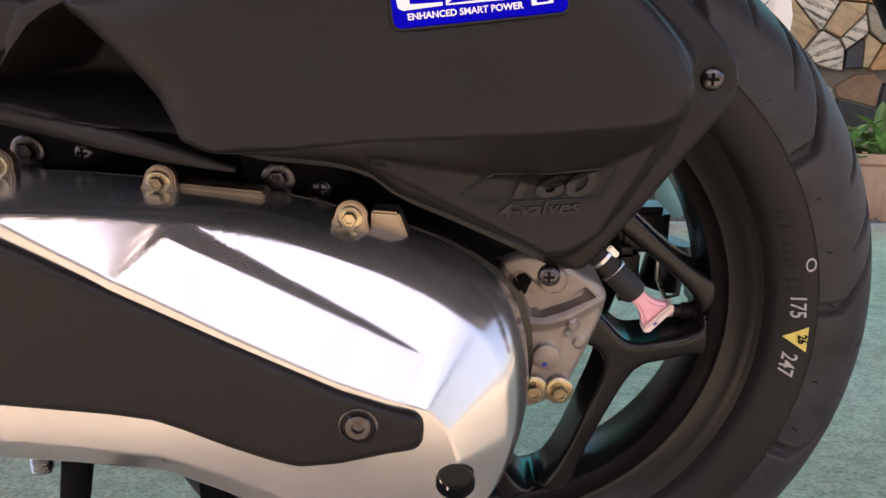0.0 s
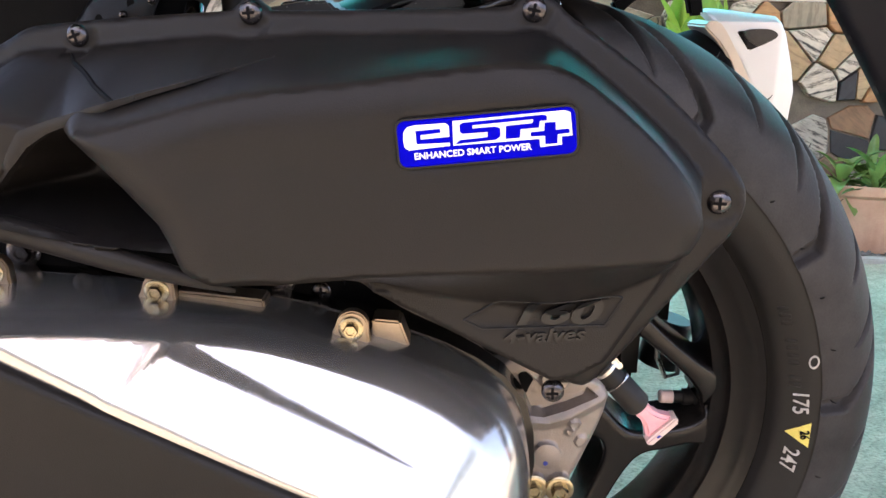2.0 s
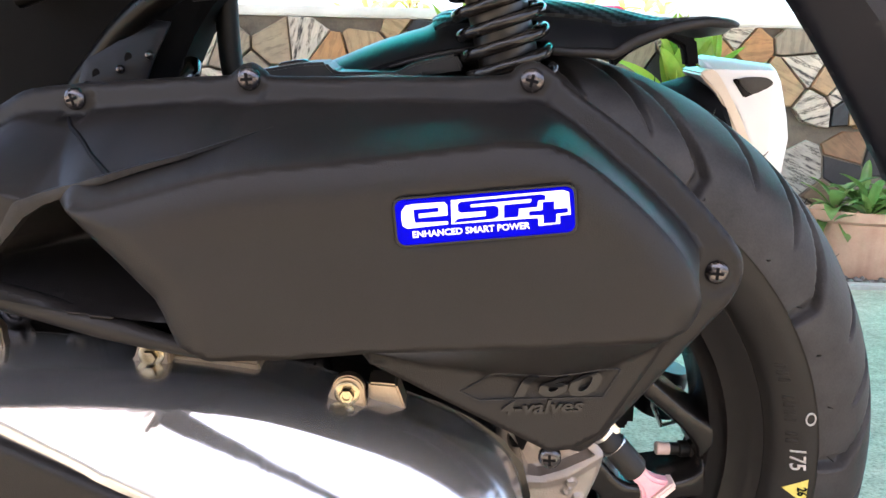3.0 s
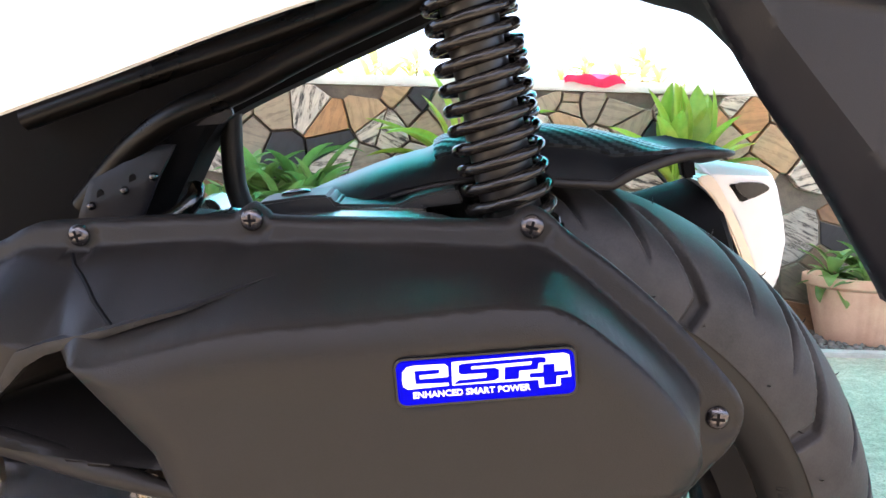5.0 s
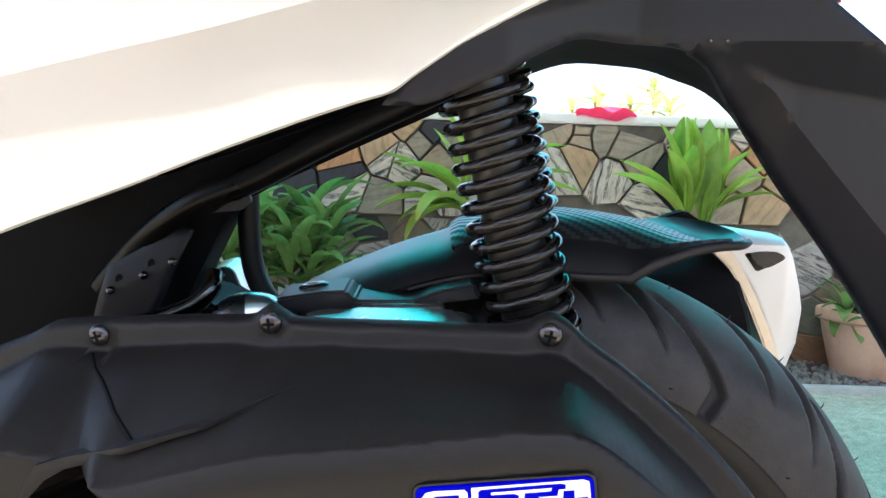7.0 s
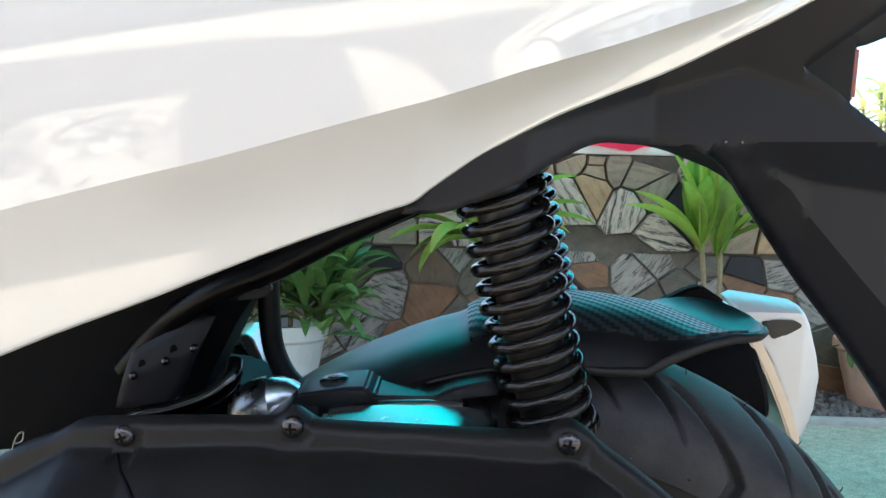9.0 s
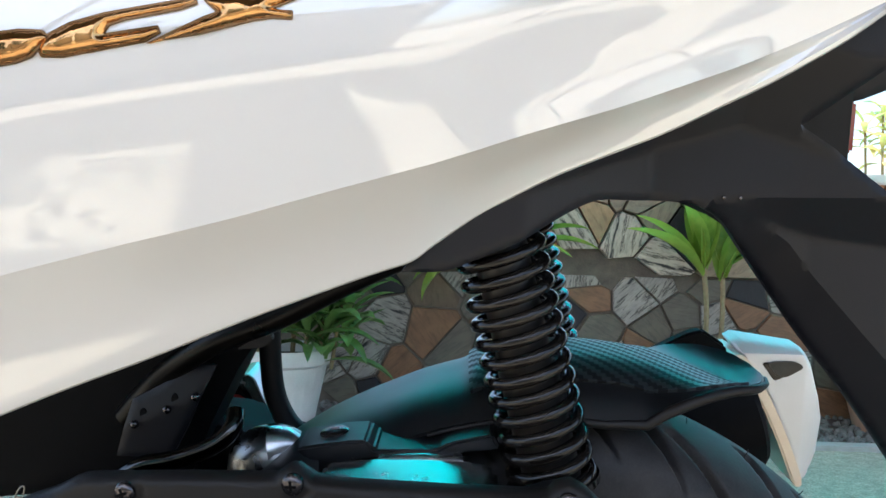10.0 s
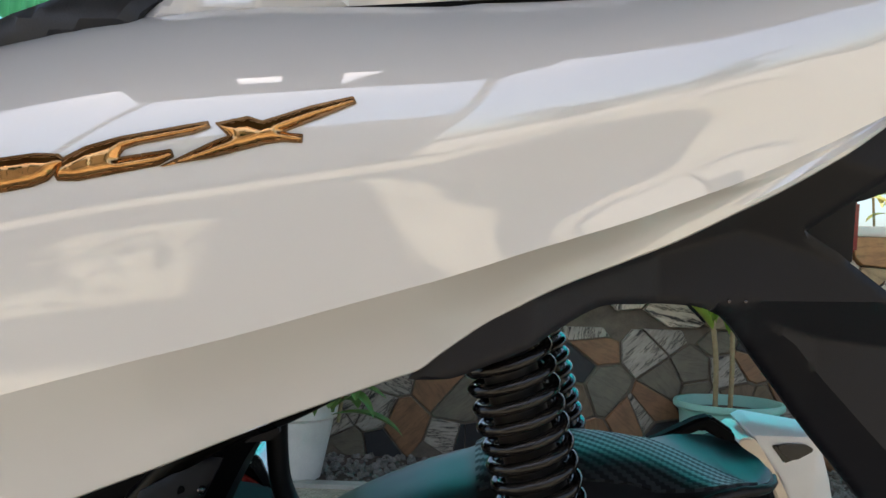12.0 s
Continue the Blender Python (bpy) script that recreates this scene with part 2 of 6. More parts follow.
def leaf_material(name, dark, light):
    m, n, l, b = nodes_of(name)
    info = n.new("ShaderNodeObjectInfo")
    v = coords(n, l, 1.0)
    big = noise_tex(n, l, v, 14, 4)
    add = n.new("ShaderNodeMath")
    add.operation = "MULTIPLY_ADD"
    add.inputs[1].default_value = 0.5
    l.new(info.outputs["Random"], add.inputs[0]), l.new(big, add.inputs[2])
    col = ramp(n, l, add.outputs[0], [(0.35, dark), (0.95, light)])
    l.new(col, b.inputs["Base Color"])
    b.inputs["Roughness"].default_value = 0.36
    tr = n.new("ShaderNodeBsdfTranslucent")
    l.new(col, tr.inputs["Color"])
    ms = n.new("ShaderNodeMixShader")
    ms.inputs[0].default_value = 0.4
    out = n["Material Output"]
    l.new(b.outputs[0], ms.inputs[1]), l.new(tr.outputs[0], ms.inputs[2]), l.new(ms.outputs[0], out.inputs[0])
    bump(n, l, b, noise_tex(n, l, coords(n, l, (8, 160, 8)), 1.0, 2), 0.3, 0.001)
    return m


M["leaf"] = leaf_material("green leaf", (0.07, 0.15, 0.035), (0.23, 0.38, 0.11))
M["leaf_dark"] = leaf_material("dark tree leaf", (0.025, 0.05, 0.015), (0.07, 0.11, 0.035))
M["leaf_lime"] = leaf_material("lime leaf", (0.14, 0.28, 0.03), (0.40, 0.52, 0.09))
M["leaf_croton"] = leaf_material("yellow variegated leaf", (0.30, 0.38, 0.10), (0.66, 0.56, 0.24))


def sheet_material():
    """Tinted translucent sheet for the added unseen roofs: passes the sun's light softly, in its own colour."""
    m, n, l, b = nodes_of("aqua translucent sheet")
    v = coords(n, l, 1.0)
    col = ramp(n, l, noise_tex(n, l, v, 1.5, 3), [(0.3, (0.10, 0.77, 0.81)), (0.7, (0.13, 0.85, 0.88))])
    tr = n.new("ShaderNodeBsdfTranslucent")
    l.new(col, tr.inputs["Color"])
    l.new(col, b.inputs["Base Color"])
    b.inputs["Roughness"].default_value = 0.3
    ms = n.new("ShaderNodeMixShader")
    ms.inputs[0].default_value = 0.85
    l.new(b.outputs[0], ms.inputs[1]), l.new(tr.outputs[0], ms.inputs[2]), l.new(ms.outputs[0], n["Material Output"].inputs[0])
    return m


M["roofing"] = sheet_material()


# ---- building tools ----
def part(name, bm, material, parent=None, label="", smooth=True, sharp=38):
    """Links a bmesh as one mesh object, under a thing or a part."""
    me = bpy.data.meshes.new(name)
    bmesh.ops.recalc_face_normals(bm, faces=bm.faces)
    bm.to_mesh(me)
    bm.free()
    if smooth:
        me.shade_smooth()
        me.set_sharp_from_angle(angle=radians(sharp))
    me.materials.append(M[material])
    ob = new(name, me)
    if parent is not None:
        ob.parent = parent
    return tagged(ob, label)


def shared(name, source, parent, m):
    """A further object on the same mesh."""
    ob = new(name, source.data)
    ob.parent = parent
    ob.matrix_basis = m
    return ob


def join(*bms):
    out = bms[0]
    for b in bms[1:]:
        me = bpy.data.meshes.new("tmp")
        b.to_mesh(me)
        out.from_mesh(me)
        b.free()
        bpy.data.meshes.remove(me)
    return out


def moved(bm, m):
    bm.transform(m)
    return bm


def curve_pts(pts, n=6, closed=False):
    """A smooth line (Catmull-Rom) through the points."""
    p = np.array(pts, float)
    k = len(p)
    out = []
    for i in range(k if closed else k - 1):
        a, b, c, d = (p[(i + j) % k] if closed else p[min(max(i + j, 0), k - 1)] for j in (-1, 0, 1, 2))
        for s in np.arange(n) / n:
            out.append(0.5 * (2 * b + (c - a) * s + (2 * a - 5 * b + 4 * c - d) * s * s + (3 * b - a - 3 * c + d) * s ** 3))
    if not closed:
        out.append(p[-1])
    return np.array(out)


def even(pts, step, closed=True):
    p = np.array(pts, float)
    if closed:
        p = np.vstack([p, p[:1]])
    seg = np.linalg.norm(np.diff(p, axis=0), axis=1)
    s = np.concatenate([[0], np.cumsum(seg)])
    n = max(4, int(round(s[-1] / step)))
    u = np.linspace(0, s[-1], n + (not closed), endpoint=not closed)
    return np.stack([np.interp(u, s, p[:, k]) for k in range(p.shape[1])], 1)


def far_from(P, line, closed=True):
    """Distance of each point to a line of points in the plane."""
    A = np.array(line, float)
    B = np.roll(A, -1, 0) if closed else A[1:]
    A = A if closed else A[:-1]
    D = B - A
    q = P[:, None, :] - A[None]
    t = np.clip((q * D).sum(2) / np.maximum((D * D).sum(1), 1e-12), 0, 1)
    return np.sqrt(((q - t[..., None] * D) ** 2).sum(2)).min(1)


def within(P, poly):
    A = np.array(poly, float)
    B = np.roll(A, -1, 0)
    x, y = P[:, :1], P[:, 1:]
    cross = (A[:, 1] > y) != (B[:, 1] > y)
    xs = (B[:, 0] - A[:, 0]) * (y - A[:, 1]) / np.where(B[:, 1] == A[:, 1], 1e-12, B[:, 1] - A[:, 1]) + A[:, 0]
    return (cross & (x < xs)).sum(1) % 2 == 1


def relief(outline, height, step=0.004, skirt=0.03, fillet=0.003, creases=()):
    """A panel in the x-z plane: its outline filled with a fine net, each point set to the depth height(points); rounded at
    the edge, and turned back by skirt along it. creases: lines along which the net bends."""
    line = even(outline, step)
    lo, hi = line.min(0), line.max(0)
    gx, gz = np.meshgrid(np.arange(lo[0], hi[0], step), np.arange(lo[1], hi[1], step * 0.87))
    gx[1::2] += step / 2
    G = np.stack([gx.ravel(), gz.ravel()], 1)
    G = G[within(G, line)]
    G = G[far_from(G, line) > step * 0.55]
    n = len(line)
    P, ties = line, []
    for c, closed in creases:
        q = even(c, step, closed)
        G = G[far_from(G, q, closed) > step * 0.5]
        ok = within(q, line) & (far_from(q, line) > step * 0.4)
        k, m = len(P), len(q)
        num = np.cumsum(ok) - 1 + k
        ties += [(int(num[i]), int(num[(i + 1) % m])) for i in range(m if closed else m - 1) if ok[i] and ok[(i + 1) % m]]
        P = np.vstack([P, q[ok]])
    P = np.vstack([P, G])
    res = delaunay_2d_cdt([Vector(p) for p in P], ties, [list(range(n))], 1, 1e-7)
    V = np.array([tuple(v) for v in res[0]])
    d = np.clip(far_from(V, line), 0, None)
    y = height(V)
    if fillet:
        k = np.clip(1 - d / fillet, 0, 1)
        y = y + fillet * (1 - np.sqrt(np.clip(1 - k * k, 0, 1)))
    bm = bmesh.new()
    vs = [bm.verts.new((a, c, b)) for (a, b), c in zip(V, y)]
    for f in res[2]:
        if len(set(f)) > 2:
            try:
                bm.faces.new([vs[i] for i in f])
            except ValueError:
                pass
    if skirt:
        rim = [e for e in bm.edges if len(e.link_faces) == 1]
        back = {}
        for e in rim:
            for v in e.verts:
                if v not in back:
                    back[v] = bm.verts.new((v.co.x, v.co.y + skirt, v.co.z))
        for e in rim:
            a, b = e.verts
            bm.faces.new((a, b, back[b], back[a]))
    return bm


def grown(poly, d):
    p = np.array(poly)
    e = np.roll(p, -1, 0) - np.roll(p, 1, 0)
    n = np.stack([e[:, 1], -e[:, 0]], 1)
    n /= np.linalg.norm(n, axis=1)[:, None]
    area = (p[:, 0] * np.roll(p[:, 1], -1) - p[:, 1] * np.roll(p[:, 0], -1)).sum()
    return (p + n * d * (1 if area > 0 else -1)).tolist()


def true_normals(ob, height, outline, h=0.002, margin=0.004, crisp=None):
    """Shades a relief by the slope of its height, apart from its rounded edge; outside crisp the slope is taken more widely."""
    me = ob.data
    V = np.array([tuple(v.co) for v in me.vertices])
    Q = V[:, [0, 2]]
    ok = within(Q, outline) & (far_from(Q, outline) > margin) & (np.abs(V[:, 1] - height(Q)) < 0.0008)
    gx = (height(Q + [h, 0]) - height(Q - [h, 0])) / (2 * h)
    gz = (height(Q + [0, h]) - height(Q - [0, h])) / (2 * h)
    if crisp is not None:
        out, k = ~within(Q, crisp), 5 * h
        gx = np.where(out, (height(Q + [k, 0]) - height(Q - [k, 0])) / (2 * k), gx)
        gz = np.where(out, (height(Q + [0, k]) - height(Q - [0, k])) / (2 * k), gz)
    n = np.stack([gx, -np.ones(len(Q)), gz], 1)
    n = n / np.linalg.norm(n, axis=1)[:, None] * ok[:, None]
    me.normals_split_custom_set_from_vertices(n.tolist())


def terraces(*levels):
    """Depth that runs from contour to contour. levels, from the outline inwards: (line, depth or function of points)."""
    def height(P):
        val = [lv(P) if callable(lv) else np.full(len(P), float(lv)) for _, lv in levels]
        y = val[0].copy()
        for i in range(1, len(levels)):
            a, b = np.array(levels[i - 1][0]), np.array(levels[i][0])
            ins = within(P, b)
            da, db = far_from(P, a), far_from(P, b)
            w = np.where(ins, 1.0, da / np.maximum(da + db, 1e-9))
            y = np.where(within(P, a) | ins, val[i - 1] * (1 - w) + val[i] * w if i == 1 else np.where(within(P, a), val[i - 1] * (1 - w) + val[i] * w, y), y)
        return y
    return height


def prism(poly, y0, y1, bevel=0.0015, seg=2):
    """A plate with the outline poly (x, z), from depth y0 (front) to y1."""
    bm = bmesh.new()
    vs = [bm.verts.new((x, y0, z)) for x, z in poly]
    f = bm.faces.new(vs)
    r = bmesh.ops.extrude_face_region(bm, geom=[f])
    bmesh.ops.translate(bm, vec=(0, y1 - y0, 0), verts=[v for v in r["geom"] if isinstance(v, bmesh.types.BMVert)])
    if bevel:
        bmesh.ops.bevel(bm, geom=list(bm.edges), offset=bevel, segments=seg, affect="EDGES", clamp_overlap=True)
    return bm


def block(x0, x1, y0, y1, z0, z1, bevel=0.002, seg=2):
    bm = bmesh.new()
    bmesh.ops.create_cube(bm, size=1)
    for v in bm.verts:
        v.co = Vector(((x0 + x1) / 2 + v.co.x * (x1 - x0), (y0 + y1) / 2 + v.co.y * (y1 - y0), (z0 + z1) / 2 + v.co.z * (z1 - z0)))
    if bevel:
        bmesh.ops.bevel(bm, geom=list(bm.edges), offset=bevel, segments=seg, affect="EDGES", clamp_overlap=True)
    return bm


def lathe(profile, n=32):
    """Turns (radius, height) pairs about the z axis."""
    bm = bmesh.new()
    rings = []
    for r, h in profile:
        if r < 1e-6:
            rings.append([bm.verts.new((0, 0, h))])
        else:
            rings.append([bm.verts.new((r * math.cos(2 * math.pi * i / n), r * math.sin(2 * math.pi * i / n), h)) for i in range(n)])
    for a, b in zip(rings, rings[1:]):
        for i in range(n):
            j = (i + 1) % n
            if len(a) == 1 and len(b) > 1:
                bm.faces.new((a[0], b[i], b[j]))
            elif len(b) == 1 and len(a) > 1:
                bm.faces.new((a[i], a[j], b[0]))
            elif len(a) > 1:
                bm.faces.new((a[i], a[j], b[j], b[i]))
    return bm


def tube(pts, radius, seg=10, caps=True):
    """A round rod along the points; radius: one number, or one for each point."""
    p = [Vector(q) for q in pts]
    rad = [radius] * len(p) if isinstance(radius, (int, float)) else list(radius)
    bm = bmesh.new()
    side = None
    rings = []
    for i, q in enumerate(p):
        d = (p[min(i + 1, len(p) - 1)] - p[max(i - 1, 0)]).normalized()
        if side is None:
            side = d.orthogonal().normalized()
        side = (side - d * side.dot(d)).normalized()
        up = d.cross(side)
        rings.append([bm.verts.new(q + rad[i] * (math.cos(a) * side + math.sin(a) * up)) for a in (2 * math.pi * k / seg for k in range(seg))])
    for a, b in zip(rings, rings[1:]):
        for k in range(seg):
            bm.faces.new((a[k], a[(k + 1) % seg], b[(k + 1) % seg], b[k]))
    if caps:
        bm.faces.new(rings[0][::-1]), bm.faces.new(rings[-1])
    return bm


def writing(text, size, thick=0.0004, shear=0.0, bold=0.0, wide=1.0):
    """Raised lettering in the built-in font, as a bmesh, centred, facing -y, upright along z."""
    cu = bpy.data.curves.new("writing", "FONT")
    cu.body, cu.size, cu.extrude, cu.shear, cu.offset = text, size, thick, shear, bold
    cu.align_x, cu.align_y = "CENTER", "CENTER"
    cu.resolution_u = 3
    ob = bpy.data.objects.new("writing", cu)
    scene.collection.objects.link(ob)
    me = bpy.data.meshes.new_from_object(ob.evaluated_get(bpy.context.evaluated_depsgraph_get()))
    bm = bmesh.new()
    bm.from_mesh(me)
    bpy.data.objects.remove(ob)
    bpy.data.curves.remove(cu)
    bpy.data.meshes.remove(me)
    bm.transform(Matrix.Diagonal((wide, 1, 1, 1)))
    bm.transform(Matrix.Rotation(radians(90), 4, "X"))
    return bm


FRONT = Matrix.Rotation(radians(90), 4, "X")   # turns +z of a lathe towards -y


def at_front(bm, x, y, z):
    return moved(bm, Matrix.Translation((x, y, z)) @ FRONT)


# ---- ground, wall, surroundings ----
def sheet(x0, x1, y0, y1, z, n=1):
    bm = bmesh.new()
    bmesh.ops.create_grid(bm, x_segments=n, y_segments=n, size=0.5)
    for v in bm.verts:
        v.co = Vector((x0 + (v.co.x + 0.5) * (x1 - x0), y0 + (v.co.y + 0.5) * (y1 - y0), z))
    return bm


WALL_Y, WALL_TOP, LEDGE = 2.92, 0.825, 0.483
tagged(part("ground", sheet(-400, 400, -400, 400, 0.0), "concrete"), "worn grey-green concrete driveway reaching past the wall", "ground", kind="structure")
tagged(part("kerb", join(block(-3.2, 0.1, 2.47, 2.53, -0.02, 0.012, 0.004), block(0.104, 3.6, 2.47, 2.53, -0.02, 0.014, 0.004)), "kerb"), "low rough concrete edging before the planting strip", "kerb", kind="structure")
wall = part("wall_north", block(-3.2, 3.6, WALL_Y + 0.012, WALL_Y + 0.16, -0.05, WALL_TOP, 0.0), "mortar", None, "garden wall clad in irregular brown, black and veined stones")
tagged(wall, category="wall", kind="structure")
coping = part("coping", block(-3.25, 3.65, WALL_Y - 0.015, WALL_Y + 0.19, WALL_TOP, WALL_TOP + 0.035, 0.006), "coping", wall, "white-painted concrete coping")
# unseen ceiling added to block sun and sky; its front board hides the canopy gaps
tagged(part("ceiling", join(block(-4.2, 4.4, -1.168, 1.6, 2.70, 2.76, 0.0), block(-4.2, 4.4, -1.168, -1.148, 2.430, 2.6995, 0.0), block(-4.2, -0.05, 1.6, 2.45, 2.70, 2.76, 0.0), block(2.4, 4.4, 1.6, 2.0, 2.70, 2.76, 0.0)), "ceiling"), "unseen dark ceiling added to shade the scooter", "ceiling", kind="structure")
# unseen aqua sheets and their supports, added to cast teal light and reflections
tagged(part("teal_canopy", block(-1.6, 6.0, 3.3, 5.6, 2.75, 2.756, 0.0), "roofing"), "unseen aqua sheet beyond the garden wall, added for teal reflections", "roof", kind="structure")
tagged(part("teal_strip", block(-0.046, 2.396, 1.604, 2.0, 2.73, 2.736, 0.0), "roofing"), "unseen aqua strip overhead, added for teal light and reflections", "roof", kind="structure")
for k in range(3):
    tagged(part("roof_beam", block(-1.6, 6.0, 3.9 + 0.7 * k, 3.95 + 0.7 * k, 2.68, 2.748, 0.004), "blue_steel"), "blue-painted steel purlin under the unseen aqua sheet", "beam", kind="structure")
for x in (-1.5, 5.9):
    tagged(part("roof_post", block(x - 0.04, x + 0.04, 4.58, 4.66, 0.0, 2.68, 0.004), "blue_steel"), "blue-painted steel post of the unseen aqua canopy", "post", kind="structure")
# unseen wall added behind the viewer for warm bounced light and reflections
tagged(part("wall_south", block(-7, 1.3, -6.2, -6.0, 0, 2.6, 0.01), "house"), "unseen pale wall added for warm bounce and reflections", "wall", kind="structure")
# unseen high canopy added behind the viewer; two gaps drop sun patches; seen only as reflections
CANOPY_Z = 5.50
for poly in ([(-2.6, -3.69), (-2.6, -3.45), (1.4, -3.45), (1.4, -3.69)],
             [(-2.6, -5.4), (-2.6, -3.694), (-1.42, -3.694), (-1.42, -4.59), (-0.994, -4.59), (-0.994, -5.4)],
             [(-0.99, -5.4), (-0.99, -3.694), (-0.37, -3.694), (-0.37, -3.80), (-0.32, -5.37), (-0.324, -5.4)],
             [(-0.32, -5.4), (0.13, -3.694), (1.4, -3.694), (1.4, -5.4)],
             [(-2.6, -5.9), (-2.6, -5.404), (1.4, -5.404), (1.4, -5.9)]):
    bm = prism([(x, y) for x, y in poly], CANOPY_Z, CANOPY_Z + 0.03, 0.0)
    bm.transform(Matrix(((1, 0, 0, 0), (0, 0, 1, 0), (0, 1, 0, 0), (0, 0, 0, 1))))
    tagged(part("high_canopy", bm, "ceiling", smooth=False), "unseen dark canopy added to shade the ground, with gaps for sun patches", "roof", kind="structure")
for x in (-2.5, 1.3):
    tagged(part("canopy_post", block(x - 0.05, x + 0.05, -5.8, -5.7, 0.0, CANOPY_Z - 0.002, 0.006), "house"), "plain rendered post of the unseen canopy", "post", kind="structure")


def corrugated(x0, x1, y, z0, z1):
    bm = bmesh.new()
    n = int((x1 - x0) / 0.009)
    a = [[bm.verts.new((x0 + (x1 - x0) * i / n, y + 0.010 * math.sin(i * math.pi / 4), z)) for i in range(n + 1)] for z in (z0, z1)]
    for i in range(n):
        bm.faces.new((a[0][i], a[0][i + 1], a[1][i + 1], a[1][i]))
    bmesh.ops.solidify(bm, geom=list(bm.faces), thickness=0.0012)
    return bm


gate = tagged(new("metal_gate"), "green corrugated metal gate with blue steel frame", "gate")
gate.location = (-2.4, 4.0, 0.0)
part("gate_panel", moved(corrugated(-1.0, 1.05, 0.0, 0.06, 2.10), Matrix()), "green_sheet", gate)
for x in (-1.03, 1.05):
    part("gate_post", block(x - 0.025, x + 0.025, -0.06, -0.015, 0.0, 2.18, 0.004), "blue_steel", gate)
part("gate_rail", block(-1.0, 1.02, -0.055, -0.016, 1.80, 1.84, 0.004), "blue_steel", gate)
brace = part("gate_brace", block(-0.6, 0.6, -0.05, -0.016, -0.015, 0.015, 0.004), "blue_steel", gate)
brace.matrix_basis = pose(0.5, 0, 1.55, 0, 32, 0)

# ---- the scooter ----
scooter = tagged(new("scooter"), "white and black motor scooter leaning on its side stand", "scooter")
scooter.matrix_world = pose(0.0465, 0.545, 0.0, 7.0, 0, 0)
WX, WYC, WZ = 0.0005, 0.012, 0.2555    # wheel's centre


# rear wheel
def tyre_mesh():
    half, R, bead, start = 0.0635, 0.2675, 0.1815, 0.2130
    prof = curve_pts([(bead - 0.003, 0.042), (bead + 0.002, 0.0475), (0.190, 0.0560), (0.203, 0.0620), (0.2125, half), (0.2135, half + 0.0008), (0.2230, 0.0630), (0.2330, 0.0605), (0.2430, 0.0560), (0.2520, 0.0480), (0.2590, 0.0370), (0.2640, 0.0240), (0.2668, 0.010), (R, 0.0)], 6)
    prof = np.vstack([prof, (prof[::-1] * [1, -1])[1:]])
    n, k = 1040, len(prof)
    th = np.linspace(0, 2 * np.pi, n, endpoint=False)
    r, y = np.tile(prof[:, 0], (n, 1)), np.tile(-prof[:, 1], (n, 1))
    T = np.tile(th[:, None], (1, k))
    side = np.sign(y)
    u = np.abs(y) / half                          # 0 crown .. 1 side
    tread = r > start
    rep = 13
    f = (T * rep / (2 * np.pi) + np.where(side > 0, 0.5, 0.0)) % 1.0
    arc = np.concatenate([[0], np.cumsum(np.hypot(*np.diff(prof, axis=0).T))])
    a0, a1 = np.interp(start, prof[:k // 2 + 1, 0], arc[:k // 2 + 1]), arc[k // 2]
    v = np.clip((np.minimum(arc, arc[-1] - arc) - a0) / (a1 - a0), 0, 1)[None, :] * np.ones_like(r)   # 0 edge .. 1 crown
    dig = np.zeros_like(r)

    def slot(centre, v0, v1, w0, w1, depth):
        g = np.abs((f - centre + 0.5) % 1 - 0.5)
        w = w0 + (w1 - w0) * np.clip((v - v0) / (v1 - v0), 0, 1)
        e = np.clip((w - g) / 0.028, 0, 1) * np.clip((v - v0) / 0.02, 0, 1) * np.clip((v1 - v) / 0.03, 0, 1)
        return depth * e
    dig = np.maximum(dig, slot(0.12 + 0.9 * np.clip(v - 0.20, 0, 1) ** 1.0, 0.0, 0.72, 0.055, 0.040, 0.0078))
    dig = np.maximum(dig, slot(0.48 + 0.55 * (v - 0.3), 0.26, 0.86, 0.010, 0.070, 0.0075))
    dig = np.maximum(dig, slot(0.80 + 0.55 * (v - 0.3), 0.34, 0.93, 0.010, 0.065, 0.0075))
    dig = np.where(tread, dig, 0)
    r2 = r - dig * np.sqrt(np.clip(1 - u * u, 0.05, 1))
    y2 = y - side * dig * u
    X, Z = WX + r2 * np.cos(T), WZ + r2 * np.sin(T)
    Y = WYC + y2
    Z = np.maximum(Z, (0.0006 - Y * math.sin(radians(7))) / math.cos(radians(7)))    # pressed flat on the ground
    V = np.stack([X, Y, Z], 2).reshape(-1, 3)
    I = np.arange(n * k).reshape(n, k)
    A, B = I, np.roll(I, -1, 0)
    F = np.stack([A[:, :-1], A[:, 1:], B[:, 1:], B[:, :-1]], 2).reshape(-1, 4)
    me = bpy.data.meshes.new("tyre")
    me.from_pydata(V.tolist(), [], F.tolist())
    me.shade_smooth()
    me.materials.append(M["rubber"]), me.materials.append(M["tread"])
    on_tread = tread[:, :-1].reshape(-1)
    me.polygons.foreach_set("material_index", on_tread.astype(np.int32))
    return me


def about_wheel(bm):
    """From a lathe about z to the wheel's axis, +z towards the viewer."""
    return moved(bm, Matrix.Translation((WX, WYC, WZ)) @ FRONT)


